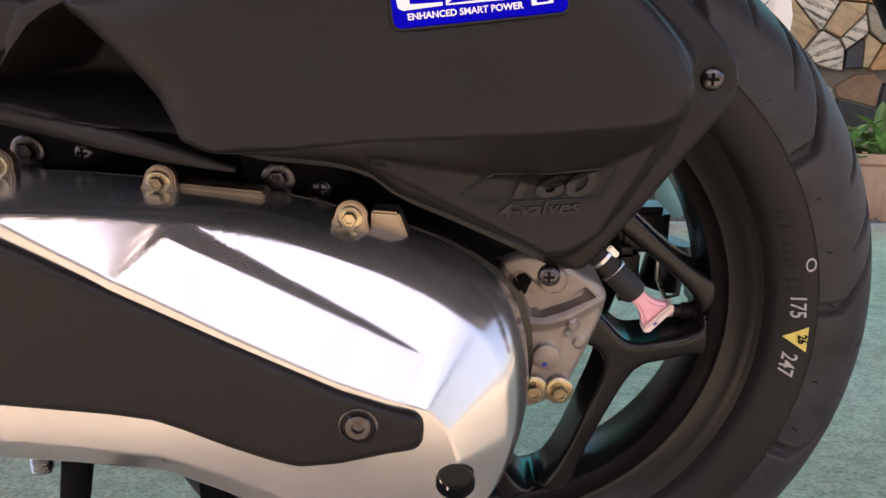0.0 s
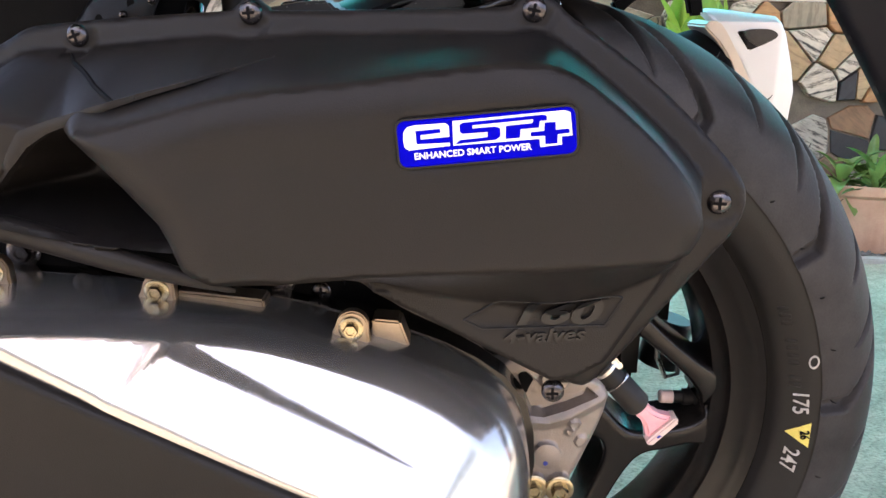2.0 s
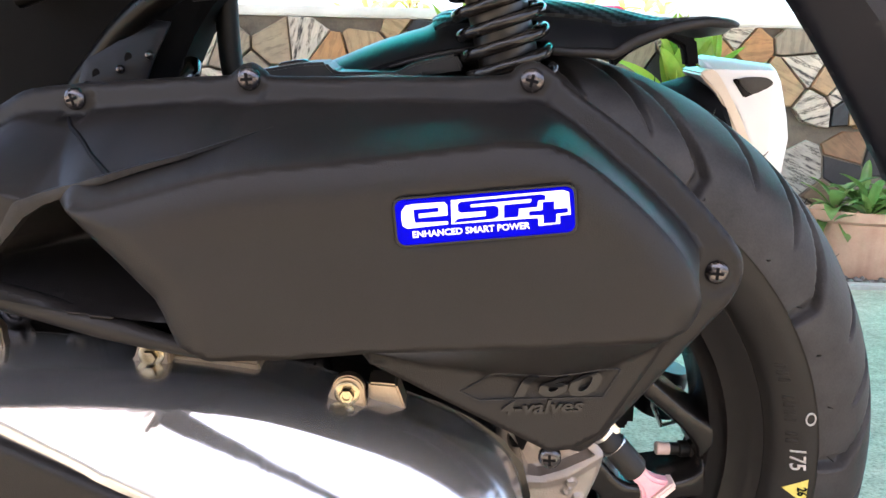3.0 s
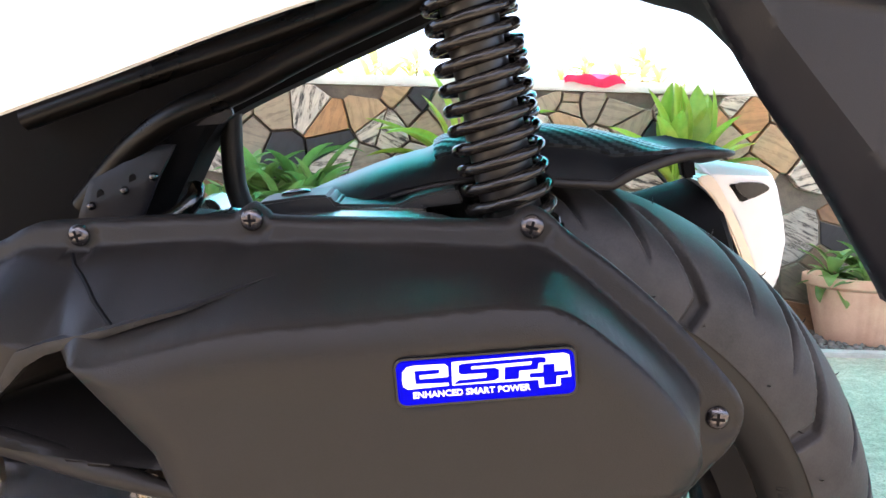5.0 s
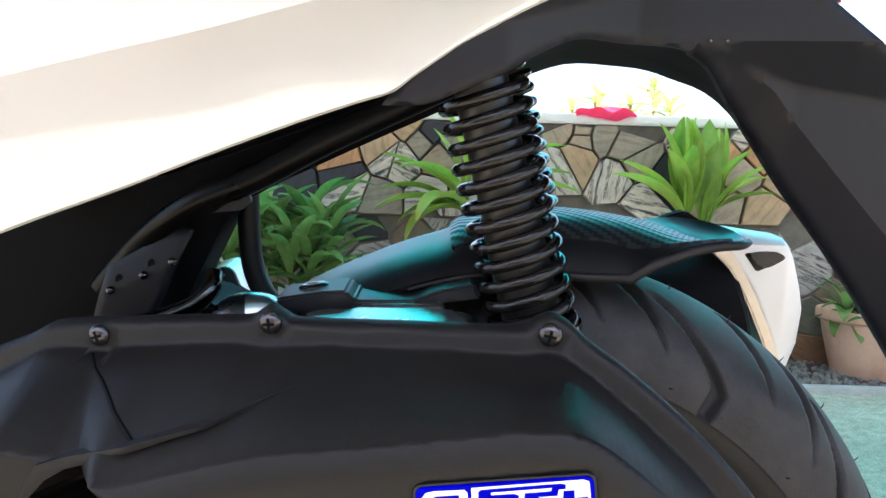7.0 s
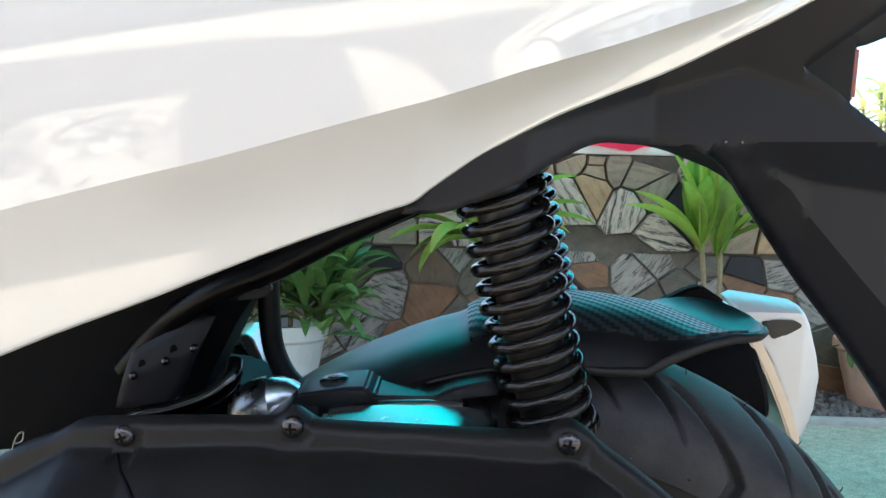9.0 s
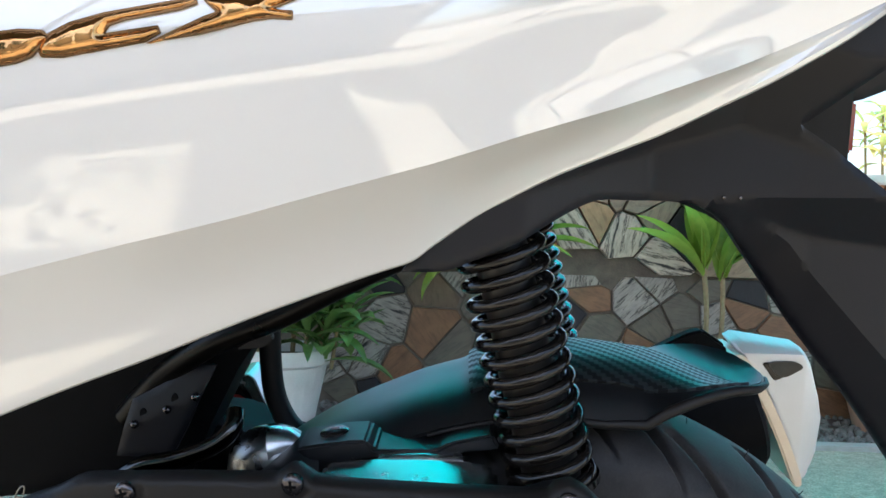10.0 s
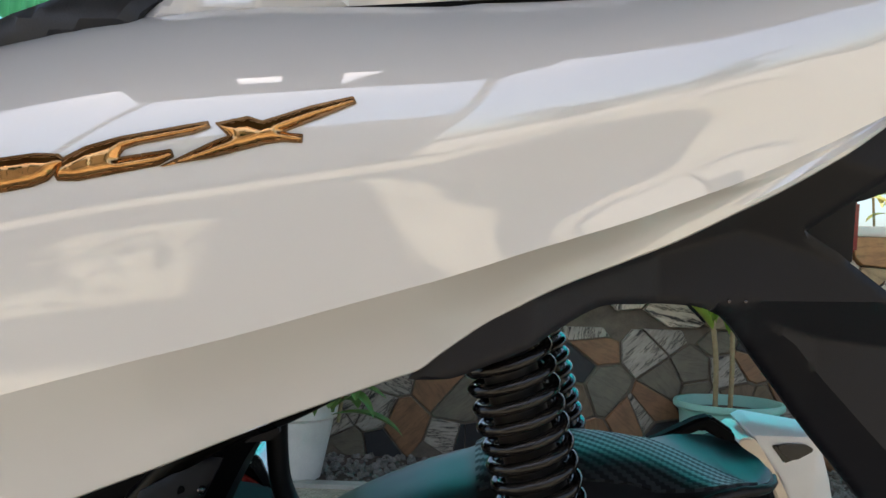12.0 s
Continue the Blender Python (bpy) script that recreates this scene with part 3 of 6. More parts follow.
rim_profile = [(0.1800, 0.0455), (0.1835, 0.0485), (0.1850, 0.0480), (0.1850, 0.0465), (0.1815, 0.040), (0.1700, 0.030), (0.1690, -0.030), (0.1815, -0.040), (0.1850, -0.0465), (0.1835, -0.0485),
               (0.1800, -0.0455), (0.1740, -0.040), (0.1655, -0.034), (0.1560, -0.028), (0.1535, -0.020), (0.1535, 0.018), (0.1550, 0.026), (0.1620, 0.032), (0.1640, 0.0365), (0.1735, 0.0400), (0.1755, 0.0430), (0.1800, 0.0455)]
wheel = part("rear_wheel", about_wheel(lathe(rim_profile, 120)), "rim", scooter, "satin black cast wheel rim with five forked spokes")
tyre = new("tyre", tyre_mesh())
tyre.parent = wheel
tagged(tyre, "black rubber tyre with curved tread slots")
part("hub", about_wheel(lathe([(0, 0.03), (0.045, 0.03), (0.052, 0.026), (0.055, 0.015), (0.055, -0.05), (0.05, -0.055), (0, -0.055)], 48)), "rim", wheel)


def polar(r, a):
    return (r * math.cos(radians(a)), r * math.sin(radians(a)))


node = polar(0.1054, -22.7)


def spoke_outline(p, ends, widths):
    """The outline of a three-armed spoke, waisted along its arms and filled where they meet."""
    p, out = Vector(p), []
    for k, e in enumerate(ends):
        v = Vector(e) - p
        d, s, w = v.normalized(), Vector((-v.y, v.x)).normalized(), widths[k] / 2
        out += [p + v * 0.45 - s * w * 1.02, p + v * 0.75 - s * w, p + v * 0.93 - s * w * 1.5, p + v - s * w * 2.2, p + v + s * w * 2.2, p + v * 0.93 + s * w * 1.5, p + v * 0.75 + s * w, p + v * 0.45 + s * w * 1.02]
        b = (d + (Vector(ends[(k + 1) % len(ends)]) - p).normalized())
        out.append(p + b.normalized() * (0.0135 if b.length > 0.9 else 0.0115))
    return curve_pts([tuple(q) for q in out], 4, True)


arms = (polar(0.160, -70.4), polar(0.160, -9.4), polar(0.045, 10))
spoke_line = spoke_outline(node, arms, (0.0140, 0.0165, 0.0240))
spoke_bm = relief(spoke_line, lambda P: -0.0275 + 0.06 * np.clip(0.12 - np.hypot(P[:, 0], P[:, 1]), 0, 1), 0.0024, 0.040, 0.0045, ((grown(spoke_line.tolist(), -0.0014), True), (grown(spoke_line.tolist(), -0.0032), True)))
spoke = part("spoke", spoke_bm, "rim", wheel, sharp=75)
spoke.matrix_basis = Matrix.Translation((WX, WYC, WZ))
for k in range(1, 5):
    shared("spoke", spoke, wheel, Matrix.Translation((WX, WYC, WZ)) @ Matrix.Rotation(radians(72 * k), 4, "Y"))
part("valve_stem", tube([(WX + 0.158, WYC, 0.2425), (WX + 0.150, WYC, 0.2425), (WX + 0.1495, WYC, 0.2425), (WX + 0.143, WYC, 0.2425), (WX + 0.142, WYC, 0.2425), (WX + 0.136, WYC, 0.2425)], [0.009, 0.0085, 0.006, 0.006, 0.0045, 0.0045], 16), "rubber", wheel, "black rubber valve stem")
part("valve_cap", tube([(WX + 0.136, WYC, 0.2425), (WX + 0.1355, WYC, 0.2425), (WX + 0.127, WYC, 0.2425), (WX + 0.126, WYC, 0.2425)], [0.0035, 0.0050, 0.0050, 0.004], 12), "pink_end", wheel, "pale plastic valve cap")


def on_tyre(bm, x, z, turn, lift=0.0006):
    """Lays flat marks on the tyre's side at a place in the wheel's plane."""
    bm.transform(Matrix.Translation((x, WYC - lift, z)) @ Matrix.Rotation(radians(turn), 4, "Y"))
    for v in bm.verts:
        v.co.y -= float(np.interp(math.hypot(v.co.x - WX, v.co.z - WZ), [0.182, 0.19, 0.203, 0.2125, 0.2135, 0.2230], [0.0475, 0.0560, 0.0620, 0.0635, 0.0643, 0.0632]))
    return bm


def ring_mark(r, w):
    return moved(lathe([(r - w, 0), (r - w, 0.0006), (r, 0.0006), (r, 0)], 24), FRONT @ Matrix.Diagonal((0.75, 1.1, 1, 1)))


part("paint_ring", on_tyre(ring_mark(0.0042, 0.0011), 0.2045, 0.2995, 0, 0.0010), "paint_white", wheel, "white painted ring mark")
part("paint_number", on_tyre(writing("175", 0.0130, 0.0003, 0, 0.0001, 0.85), 0.2005, 0.2700, 84, 0.0012), "paint_white", wheel, "white painted number")
part("paint_number", on_tyre(writing("247", 0.0130, 0.0003, 0, 0.0001, 0.85), 0.1985, 0.2290, 98, 0.0012), "paint_white", wheel, "white painted number")
part("tyre_sticker", on_tyre(prism([(-0.0085, 0.0), (0.0060, -0.0092), (0.0060, 0.0085)], -0.0003, 0.0003, 0.0), 0.2030, 0.2480, 0, 0.0010), "paint_yellow", wheel, "yellow triangular sticker")
part("sticker_number", on_tyre(writing("26", 0.0078, 0.0002, 0, 0.0002, 0.8), 0.2055, 0.2478, 84, 0.0017), "dark", wheel)
# moulded lettering, too worn to read
for z in (0.334, 0.329, 0.324, 0.312, 0.307, 0.302, 0.297, 0.287, 0.282):
    x = WX + math.sqrt(0.1975 ** 2 - (z - WZ) ** 2)
    part("moulded_bar", on_tyre(block(-0.0034, 0.0034, -0.0006, 0.0006, -0.0013, 0.0013, 0.0003, 1), x, z, 0, 0.0004), "rubber", wheel)
# rubber moulding hairs
hair = None
for i in range(30):
    a = -62 + 5.2 * i + (i * 37 % 5)
    r0, yy, turn = (0.2662, -0.008, 0) if i % 2 else (0.2200, -0.0632, 70)
    m = Matrix.Translation((WX, WYC, WZ)) @ Matrix.Rotation(radians(-a), 4, "Y") @ Matrix.Translation((r0, yy, 0)) @ Matrix.Rotation(radians(-turn), 4, "Z") @ Matrix.Rotation(radians((i * 53 % 40) - 20), 4, "Y")
    if hair is None:
        hair = part("moulding_hair", tube([(-0.001, 0, 0), (0.0025, 0, 0.0003), (0.0048, 0, 0.0010)], [0.0005, 0.0004, 0.0002], 5), "rubber", wheel)
        hair.matrix_basis = m
    else:
        shared("moulding_hair", hair, wheel, m)


# airbox cover
def flange(P):
    return -0.140 - 0.15 * (P[:, 0] - 0.008) + 0.061 * (P[:, 1] - 0.512)


box_line = curve_pts([(-0.315, 0.462), (-0.285, 0.480), (-0.262, 0.490), (-0.247, 0.498), (-0.227, 0.501), (-0.175, 0.506), (-0.142, 0.5085), (-0.136, 0.511), (-0.129, 0.5155), (-0.121, 0.511), (-0.114, 0.509), (-0.057, 0.511), (-0.006, 0.513), (0.001, 0.517),
                      (0.009, 0.5205), (0.018, 0.516), (0.026, 0.509), (0.048, 0.494), (0.075, 0.472), (0.100, 0.447), (0.1085, 0.435), (0.1095, 0.424), (0.105, 0.412), (0.096, 0.400), (0.070, 0.364), (0.050, 0.338), (0.040, 0.329), (0.029, 0.332)], 3)
low_line = [(0.018, 0.337), (0.001, 0.344), (-0.026, 0.3545), (-0.054, 0.3645), (-0.068, 0.3745), (-0.080, 0.378), (-0.094, 0.380), (-0.136, 0.382), (-0.152, 0.388), (-0.186, 0.395), (-0.237, 0.406), (-0.315, 0.420)]
box_line = np.vstack([box_line, low_line])
inner_line = curve_pts([(-0.310, 0.450), (-0.262, 0.478), (-0.245, 0.486), (-0.205, 0.490), (-0.150, 0.496), (-0.128, 0.495), (-0.100, 0.498), (-0.006, 0.501), (0.008, 0.5015), (0.020, 0.498), (0.044, 0.480), (0.070, 0.458), (0.088, 0.438), (0.0835, 0.425), (0.086, 0.410), (0.060, 0.366), (0.040, 0.342)], 3)
inner_line = np.vstack([inner_line, [(0.030, 0.3365)], np.array(low_line) + [(0.0, 0.0008)]])
face_line = curve_pts([(-0.185, 0.4605), (-0.169, 0.463), (-0.120, 0.4775), (-0.075, 0.4835), (-0.030, 0.490), (-0.003, 0.4930), (0.015, 0.4905), (0.033, 0.4795), (0.053, 0.4625), (0.0665, 0.448), (0.0735, 0.436), (0.0760, 0.426), (0.0710, 0.4155)], 3)
face_line = np.vstack([face_line, [(0.060, 0.4125), (0.019, 0.410), (-0.016, 0.408), (-0.061, 0.405), (-0.098, 0.401), (-0.128, 0.3995), (-0.142, 0.404), (-0.150, 0.424), (-0.166, 0.441)]])
face_edge = np.vstack([face_line[-3:], face_line[:-9]])
mouth = curve_pts([(-0.192, 0.4585), (-0.212, 0.457), (-0.226, 0.440), (-0.250, 0.425), (-0.235, 0.413), (-0.190, 0.406), (-0.150, 0.4025), (-0.149, 0.412), (-0.156, 0.427), (-0.171, 0.444)], 3, True)
box_height = terraces((box_line, flange), (inner_line, lambda P: flange(P) - 0.002), (face_line, lambda P: -0.2060 - 0.0050 * (1 - (1 - np.clip(far_from(P, face_edge, False) / 0.016, 0, 1)) ** 2) - 0.0015 * np.cos((P[:, 0] + 0.04) * 16) - 0.05 * (0.45 - P[:, 1]) * (P[:, 1] < 0.45)))


shoulder = np.array([(-0.303, 0.440), (-0.262, 0.4600), (-0.240, 0.4640), (-0.212, 0.4590), (-0.187, 0.4640), (-0.160, 0.4400), (-0.146, 0.410), (-0.140, 0.4020), (-0.190, 0.4035), (-0.240, 0.4130), (-0.303, 0.4250)])
shoulder_height = terraces((box_line, flange), (inner_line, lambda P: flange(P) - 0.002), (shoulder, -0.178))

lobe = np.array([(-0.0631, 0.3893), (0.0050, 0.3985), (0.0700, 0.4050), (0.0436, 0.3577), (0.0292, 0.3488), (0.0192, 0.3475)])
lobe_height = terraces((box_line, flange), (inner_line, lambda P: flange(P) - 0.002), (lobe, -0.1880))
PANEL = np.array([(-0.0222, 0.3768), (-0.0060, 0.3870), (0.0495, 0.3896), (0.0422, 0.3757), (-0.0139, 0.3726)])


def cover_height(P):
    y = np.minimum(box_height(P), np.where(P[:, 0] < -0.12, shoulder_height(P), 9.0))
    y = np.minimum(y, np.where((P[:, 1] < 0.412) & (P[:, 0] > -0.10), lobe_height(P), 9.0))
    y = y + 0.0010 * within(P, PANEL) * np.clip(far_from(P, PANEL) / 0.0010, 0, 1)
    deep = np.where(within(P, mouth), np.clip(far_from(P, mouth) / 0.018, 0, 1), 0)
    y = y + 0.060 * deep * (2 - deep)
    for x, z in ((-0.219, 0.495), (-0.128, 0.508), (0.008, 0.512), (0.097, 0.427)):
        d = np.hypot(P[:, 0] - x, P[:, 1] - z)
        y = np.where(d < 0.0105, np.maximum(y, flange(np.array([[x, z]]))[0] - 0.0005) * 0.85 + y * 0.15, y)
    tag = np.array([(-0.052, 0.4685), (-0.047, 0.4715), (0.016, 0.4785), (0.0212, 0.475), (0.0212, 0.463), (0.017, 0.459), (-0.042, 0.4495), (-0.0505, 0.452)])
    y = y + 0.0012 * np.clip(far_from(P, tag) / 0.0012, 0, 1) * within(P, tag)
    return y


cover = part("airbox_cover", relief(box_line, cover_height, 0.0022, 0.010, 0.0022, ((face_line, True), (mouth, True), (inner_line[:49], False), (lobe, True), (PANEL, True), (grown(PANEL.tolist(), -0.0010), True))), "plastic", scooter, "matte black plastic airbox cover with an intake recess")
true_normals(cover, cover_height, box_line, 0.0022, 0.0035)
part("airbox_body", relief(box_line * [0.97, 1] - [0.002, 0.004], lambda P: flange(P) + 0.009, 0.012, 0.014, 0.0), "plastic_smooth", cover, "black plastic airbox body")


def screw_bm(r=0.0058, h=0.0032):
    bm = lathe([(0, h), (r * 0.35, h * 0.98), (r * 0.7, h * 0.82), (r * 0.92, h * 0.48), (r, h * 0.12), (r, -0.002), (0, -0.002)], 28)
    return bm


def cross_bm(r=0.0058, h=0.0032):
    a = block(-r * 0.52, r * 0.52, -r * 0.12, r * 0.12, h - 0.0008, h + 0.00025, 0)
    return join(a, block(-r * 0.12, r * 0.12, -r * 0.52, r * 0.52, h - 0.0008, h + 0.0002, 0))


screw = cross = None
for x, z, tip, turn in ((-0.219, 0.495, 0, 20), (-0.128, 0.508, 0, 5), (0.008, 0.512, 0, -12), (0.097, 0.427, 0, 0), (0.025, 0.326, 0, 4)):
    y = float(flange(np.array([[x, z]]))[0]) - (0.0005 if z > 0.4 else 0.001)
    m = Matrix.Translation((x, y, z)) @ Matrix.Rotation(radians(-8), 4, "Z") @ FRONT @ Matrix.Rotation(radians(turn), 4, "Z")
    if screw is None:
        screw, cross = part("screw", screw_bm(), "black_screw", cover, "black cross-head screw"), part("screw_slot", cross_bm(), "dark", cover)
        screw.matrix_basis = cross.matrix_basis = m
    else:
        shared("screw", screw, cover, m), shared("screw_slot", cross, cover, m)
# seams of the intake trim
for a, b in (((-0.2223, 0.4852), (-0.1745, 0.4708)), ((-0.1525, 0.4060), (-0.1365, 0.3835))):
    pts = [np.array(a) + (np.array(b) - a) * t for t in np.linspace(0, 1, 7)]
    ys = cover_height(np.array(pts))
    part("seam", tube([(p[0], float(y) - 0.0002, p[1]) for p, y in zip(pts, ys)], 0.0013, 6), "dark", cover)

TRIM = np.array([(-0.2420, 0.4290), (-0.2268, 0.4448), (-0.2191, 0.4571), (-0.2056, 0.4622), (-0.1765, 0.4714), (-0.1591, 0.4764), (-0.1428, 0.4806), (-0.1080, 0.4906), (-0.1080, 0.4900), (-0.1414, 0.4793), (-0.1576, 0.4745), (-0.1733, 0.4690), (-0.2050, 0.4569), (-0.2150, 0.4505), (-0.2225, 0.4421), (-0.2380, 0.4265)])
part("intake_trim", relief(TRIM, lambda P: np.interp(P[:, 0], [-0.242, -0.225, -0.205, -0.175, -0.142, -0.108], [-0.169, -0.1800, -0.1825, -0.1912, -0.1868, -0.1598]), 0.002, 0.008, 0.0006), "plastic", cover, "moulded edge of the air intake")

# badge on the cover
BADGE = Matrix.Translation((-0.0155, -0.2125, 0.4640)) @ Matrix.Rotation(radians(-6.2), 4, "Y")


def round_rect(w, h, r, n=5):
    out = []
    for cx, cz, a0 in ((w / 2 - r, h / 2 - r, 0), (-w / 2 + r, h / 2 - r, 90), (-w / 2 + r, -h / 2 + r, 180), (w / 2 - r, -h / 2 + r, 270)):
        out += [(cx + r * math.cos(radians(a0 + 90 * i / n)), cz + r * math.sin(radians(a0 + 90 * i / n))) for i in range(n + 1)]
    return out


def badge_piece(name, poly, y0, y1, mat, label="", bevel=0.0002):
    return part(name, moved(prism(poly, y0, y1, bevel, 1), BADGE), mat, cover, label)


badge_piece("badge_surround", round_rect(0.0725, 0.0205, 0.004), -0.0010, 0.003, "plastic_smooth")
badge_piece("badge", round_rect(0.0705, 0.0185, 0.0032), -0.0018, 0.002, "badge_blue", "glossy blue resin badge with silver-white emblem", 0.0006)
for poly in ([(-0.0331, 0.0017), (-0.0327, 0.0050), (-0.0310, 0.0070), (-0.0279, 0.0075), (-0.0158, 0.0073), (-0.0146, 0.0060), (-0.0148, -0.0018), (-0.0310, -0.0023), (-0.0328, -0.0010)],
             [(-0.0130, 0.0078), (0.0310, 0.0082), (0.0332, 0.0072), (0.0336, -0.0019), (0.0293, -0.0020), (0.0293, -0.0052), (0.0207, -0.0055), (0.0206, -0.0022), (-0.0135, -0.0019)]):
    badge_piece("emblem_field", poly, -0.0021, -0.0012, "badge_white", "", 0.0)
for poly in ([(-0.0279, 0.0052), (-0.0181, 0.0052), (-0.0182, 0.0037), (-0.0261, 0.0035), (-0.0261, 0.0016), (-0.0134, 0.0018), (-0.0136, -0.0005), (-0.0278, 0.0)],
             [(-0.0104, 0.0061), (-0.0090, 0.0068), (0.0220, 0.0072), (0.0239, 0.0067), (0.0238, 0.0049), (0.0184, 0.0049), (0.0185, 0.0058), (-0.0054, 0.0055), (-0.0055, 0.0042), (0.0036, 0.0042), (0.0054, 0.0033), (0.0052, 0.0001), (0.0032, -0.0010), (-0.0126, -0.0013), (-0.0107, 0.0001), (0.0002, 0.0003), (0.0004, 0.0024), (-0.0094, 0.0025), (-0.0105, 0.0033)],
             [(0.0077, 0.0041), (0.0180, 0.0042), (0.0184, 0.0049), (0.0211, 0.0050), (0.0205, 0.0023), (0.0133, 0.0023), (0.0129, -0.0010), (0.0073, -0.0010)],
             [(0.0229, 0.0040), (0.0272, 0.0040), (0.0271, 0.0008), (0.0324, 0.0009), (0.0325, -0.0008), (0.0278, -0.0010), (0.0275, -0.0045), (0.0227, -0.0045), (0.0228, -0.0011), (0.0172, -0.0009), (0.0173, 0.0007), (0.0226, 0.0008)]):
    badge_piece("emblem_shape", poly, -0.0024, -0.0016, "badge_blue", "", 0.0)
part("badge_writing", moved(writing("ENHANCED SMART POWER", 0.0036, 0.0002, 0, 0.00009, 1.03), BADGE @ Matrix.Translation((-0.0061, -0.0020, -0.0050))), "badge_white", cover, "white lettering")


def draped(bm, x, z, turn, lift=0.0):
    """Lays flat lettering, drawn about its middle, on the cover's surface."""
    bmesh.ops.triangulate(bm, faces=list(bm.faces))
    for _ in range(3):
        bmesh.ops.subdivide_edges(bm, edges=[k for k in bm.edges if k.calc_length() > 0.0016], cuts=1)
        bmesh.ops.triangulate(bm, faces=[f for f in bm.faces if len(f.verts) > 3])
    bm.transform(Matrix.Translation((x, 0, z)) @ Matrix.Rotation(radians(turn), 4, "Y"))
    y = cover_height(np.array([(v.co.x, v.co.z) for v in bm.verts]))
    for v, d in zip(bm.verts, y):
        v.co.y += float(d) - lift
    return bm


part("embossed_writing", draped(writing("160", 0.0165, 0.0006, 0.30, 0.0005, 1.62), 0.0175, 0.3812, -2, 0.0018), "plastic_smooth", cover, "raised lettering in black plastic")
part("embossed_writing", draped(writing("4-valves", 0.0092, 0.0005, 0.25, 0.0002, 1.25), 0.0143, 0.3702, -4, 0.0012), "plastic_smooth", cover, "raised lettering in black plastic")
pts = even(np.vstack([PANEL, PANEL[:1]]), 0.0025, False)
part("embossed_line", tube([(a, float(y) - 0.0002, b) for (a, b), y in zip(pts, cover_height(pts))], 0.0004, 5), "plastic_smooth", cover)
# lower lip of the intake
lip = curve_pts([(-0.128, -0.176, 0.3845), (-0.152, -0.176, 0.3905), (-0.186, -0.173, 0.3985), (-0.237, -0.166, 0.4095), (-0.315, -0.158, 0.4235)], 5)
part("intake_lip", tube(lip, np.interp(np.arange(len(lip)), [0, 5, 10, 20], [0.0012, 0.0040, 0.0062, 0.0072]).tolist(), 14), "plastic", cover)

# crankcase side cover
case_top = curve_pts([(-0.330, 0.374), (-0.263, 0.370), (-0.189, 0.365), (-0.124, 0.3575), (-0.085, 0.348), (-0.049, 0.338), (-0.025, 0.328), (-0.004, 0.315), (0.011, 0.299), (0.018, 0.275), (0.0185, 0.247), (0.012, 0.222), (0.001, 0.200), (-0.014, 0.184), (-0.040, 0.170), (-0.085, 0.172)], 4)
case_line = np.vstack([case_top, [(-0.115, 0.188), (-0.140, 0.203), (-0.170, 0.219), (-0.227, 0.2225), (-0.330, 0.228)]])
mid_line = np.vstack([curve_pts([(-0.320, 0.3715), (-0.240, 0.3662), (-0.2135, 0.3642), (-0.1868, 0.3612), (-0.160, 0.3574), (-0.1333, 0.3525), (-0.1064, 0.3450), (-0.0796, 0.3350), (-0.0525, 0.3230), (-0.0248, 0.3070), (-0.006, 0.2910), (0.0030, 0.268), (0.0030, 0.240), (-0.005, 0.216), (-0.022, 0.194), (-0.045, 0.183)], 4), [(-0.085, 0.185), (-0.113, 0.198), (-0.140, 0.214), (-0.170, 0.228), (-0.227, 0.233), (-0.322, 0.238)]])
front_line = np.array([(-0.315, 0.4060), (-0.2334, 0.3620), (-0.209, 0.3483), (-0.184, 0.3355), (-0.1586, 0.3225), (-0.1328, 0.3090), (-0.1064, 0.2960), (-0.0795, 0.2834), (-0.052, 0.2734), (-0.037, 0.2690), (-0.026, 0.2580), (-0.0205, 0.240), (-0.024, 0.218), (-0.050, 0.205), (-0.090, 0.209), (-0.110, 0.218), (-0.140, 0.231), (-0.170, 0.241), (-0.227, 0.247), (-0.315, 0.252)])
insert_line = np.vstack([[(-0.310, 0.3925)], even([(-0.2334, 0.3549), (-0.184, 0.3306), (-0.1325, 0.3055), (-0.0793, 0.2803), (-0.052, 0.2708), (-0.0423, 0.2688), (-0.0390, 0.2660), (-0.0380, 0.2612), (-0.0388, 0.2510), (-0.0424, 0.2481), (-0.055, 0.2458), (-0.0805, 0.2396), (-0.1004, 0.2376), (-0.1144, 0.2410), (-0.1365, 0.2489), (-0.1555, 0.2570), (-0.1704, 0.2624), (-0.191, 0.2654), (-0.2462, 0.2699)], 0.004, False), [(-0.310, 0.276)]])
HOLE_AT = np.array((-0.0222, 0.2290))


def case_height_raw(P):
    """An even bevel round the flat front, then the rounded shoulder down to the joint."""
    bevel = -0.1945 + 0.66 * np.where(within(P, front_line), 0, far_from(P, front_line))
    a, b = far_from(P, case_line), far_from(P, mid_line)
    w = np.where(within(P, mid_line), 1.0, a / np.maximum(a + b, 1e-9))
    return -0.128 + (bevel + 0.128) * np.sqrt(np.clip(1 - (1 - w) ** 2, 0, 1))


DART = np.array((-0.160, 0.3590)), np.array((-0.037, 0.2920))


def case_shape(P):
    y = case_height_raw(P)
    a, b = DART
    d = (b - a) / np.linalg.norm(b - a)
    q = P - a
    u, s = (q @ d) / np.linalg.norm(b - a), q @ np.array((-d[1], d[0]))
    fade = np.clip(1 - u, 0, 1) ** 0.6 * np.clip((u + 0.9) / 0.9, 0, 1)
    width = 0.0014 + 0.0050 * np.clip(1 - u, 0, 1) + 0.40 * np.clip(-u, 0, 1)
    return y - 0.0044 * fade * np.clip(-s / width, 0, 1) * np.clip((0.075 + s) / 0.067, 0, 1)


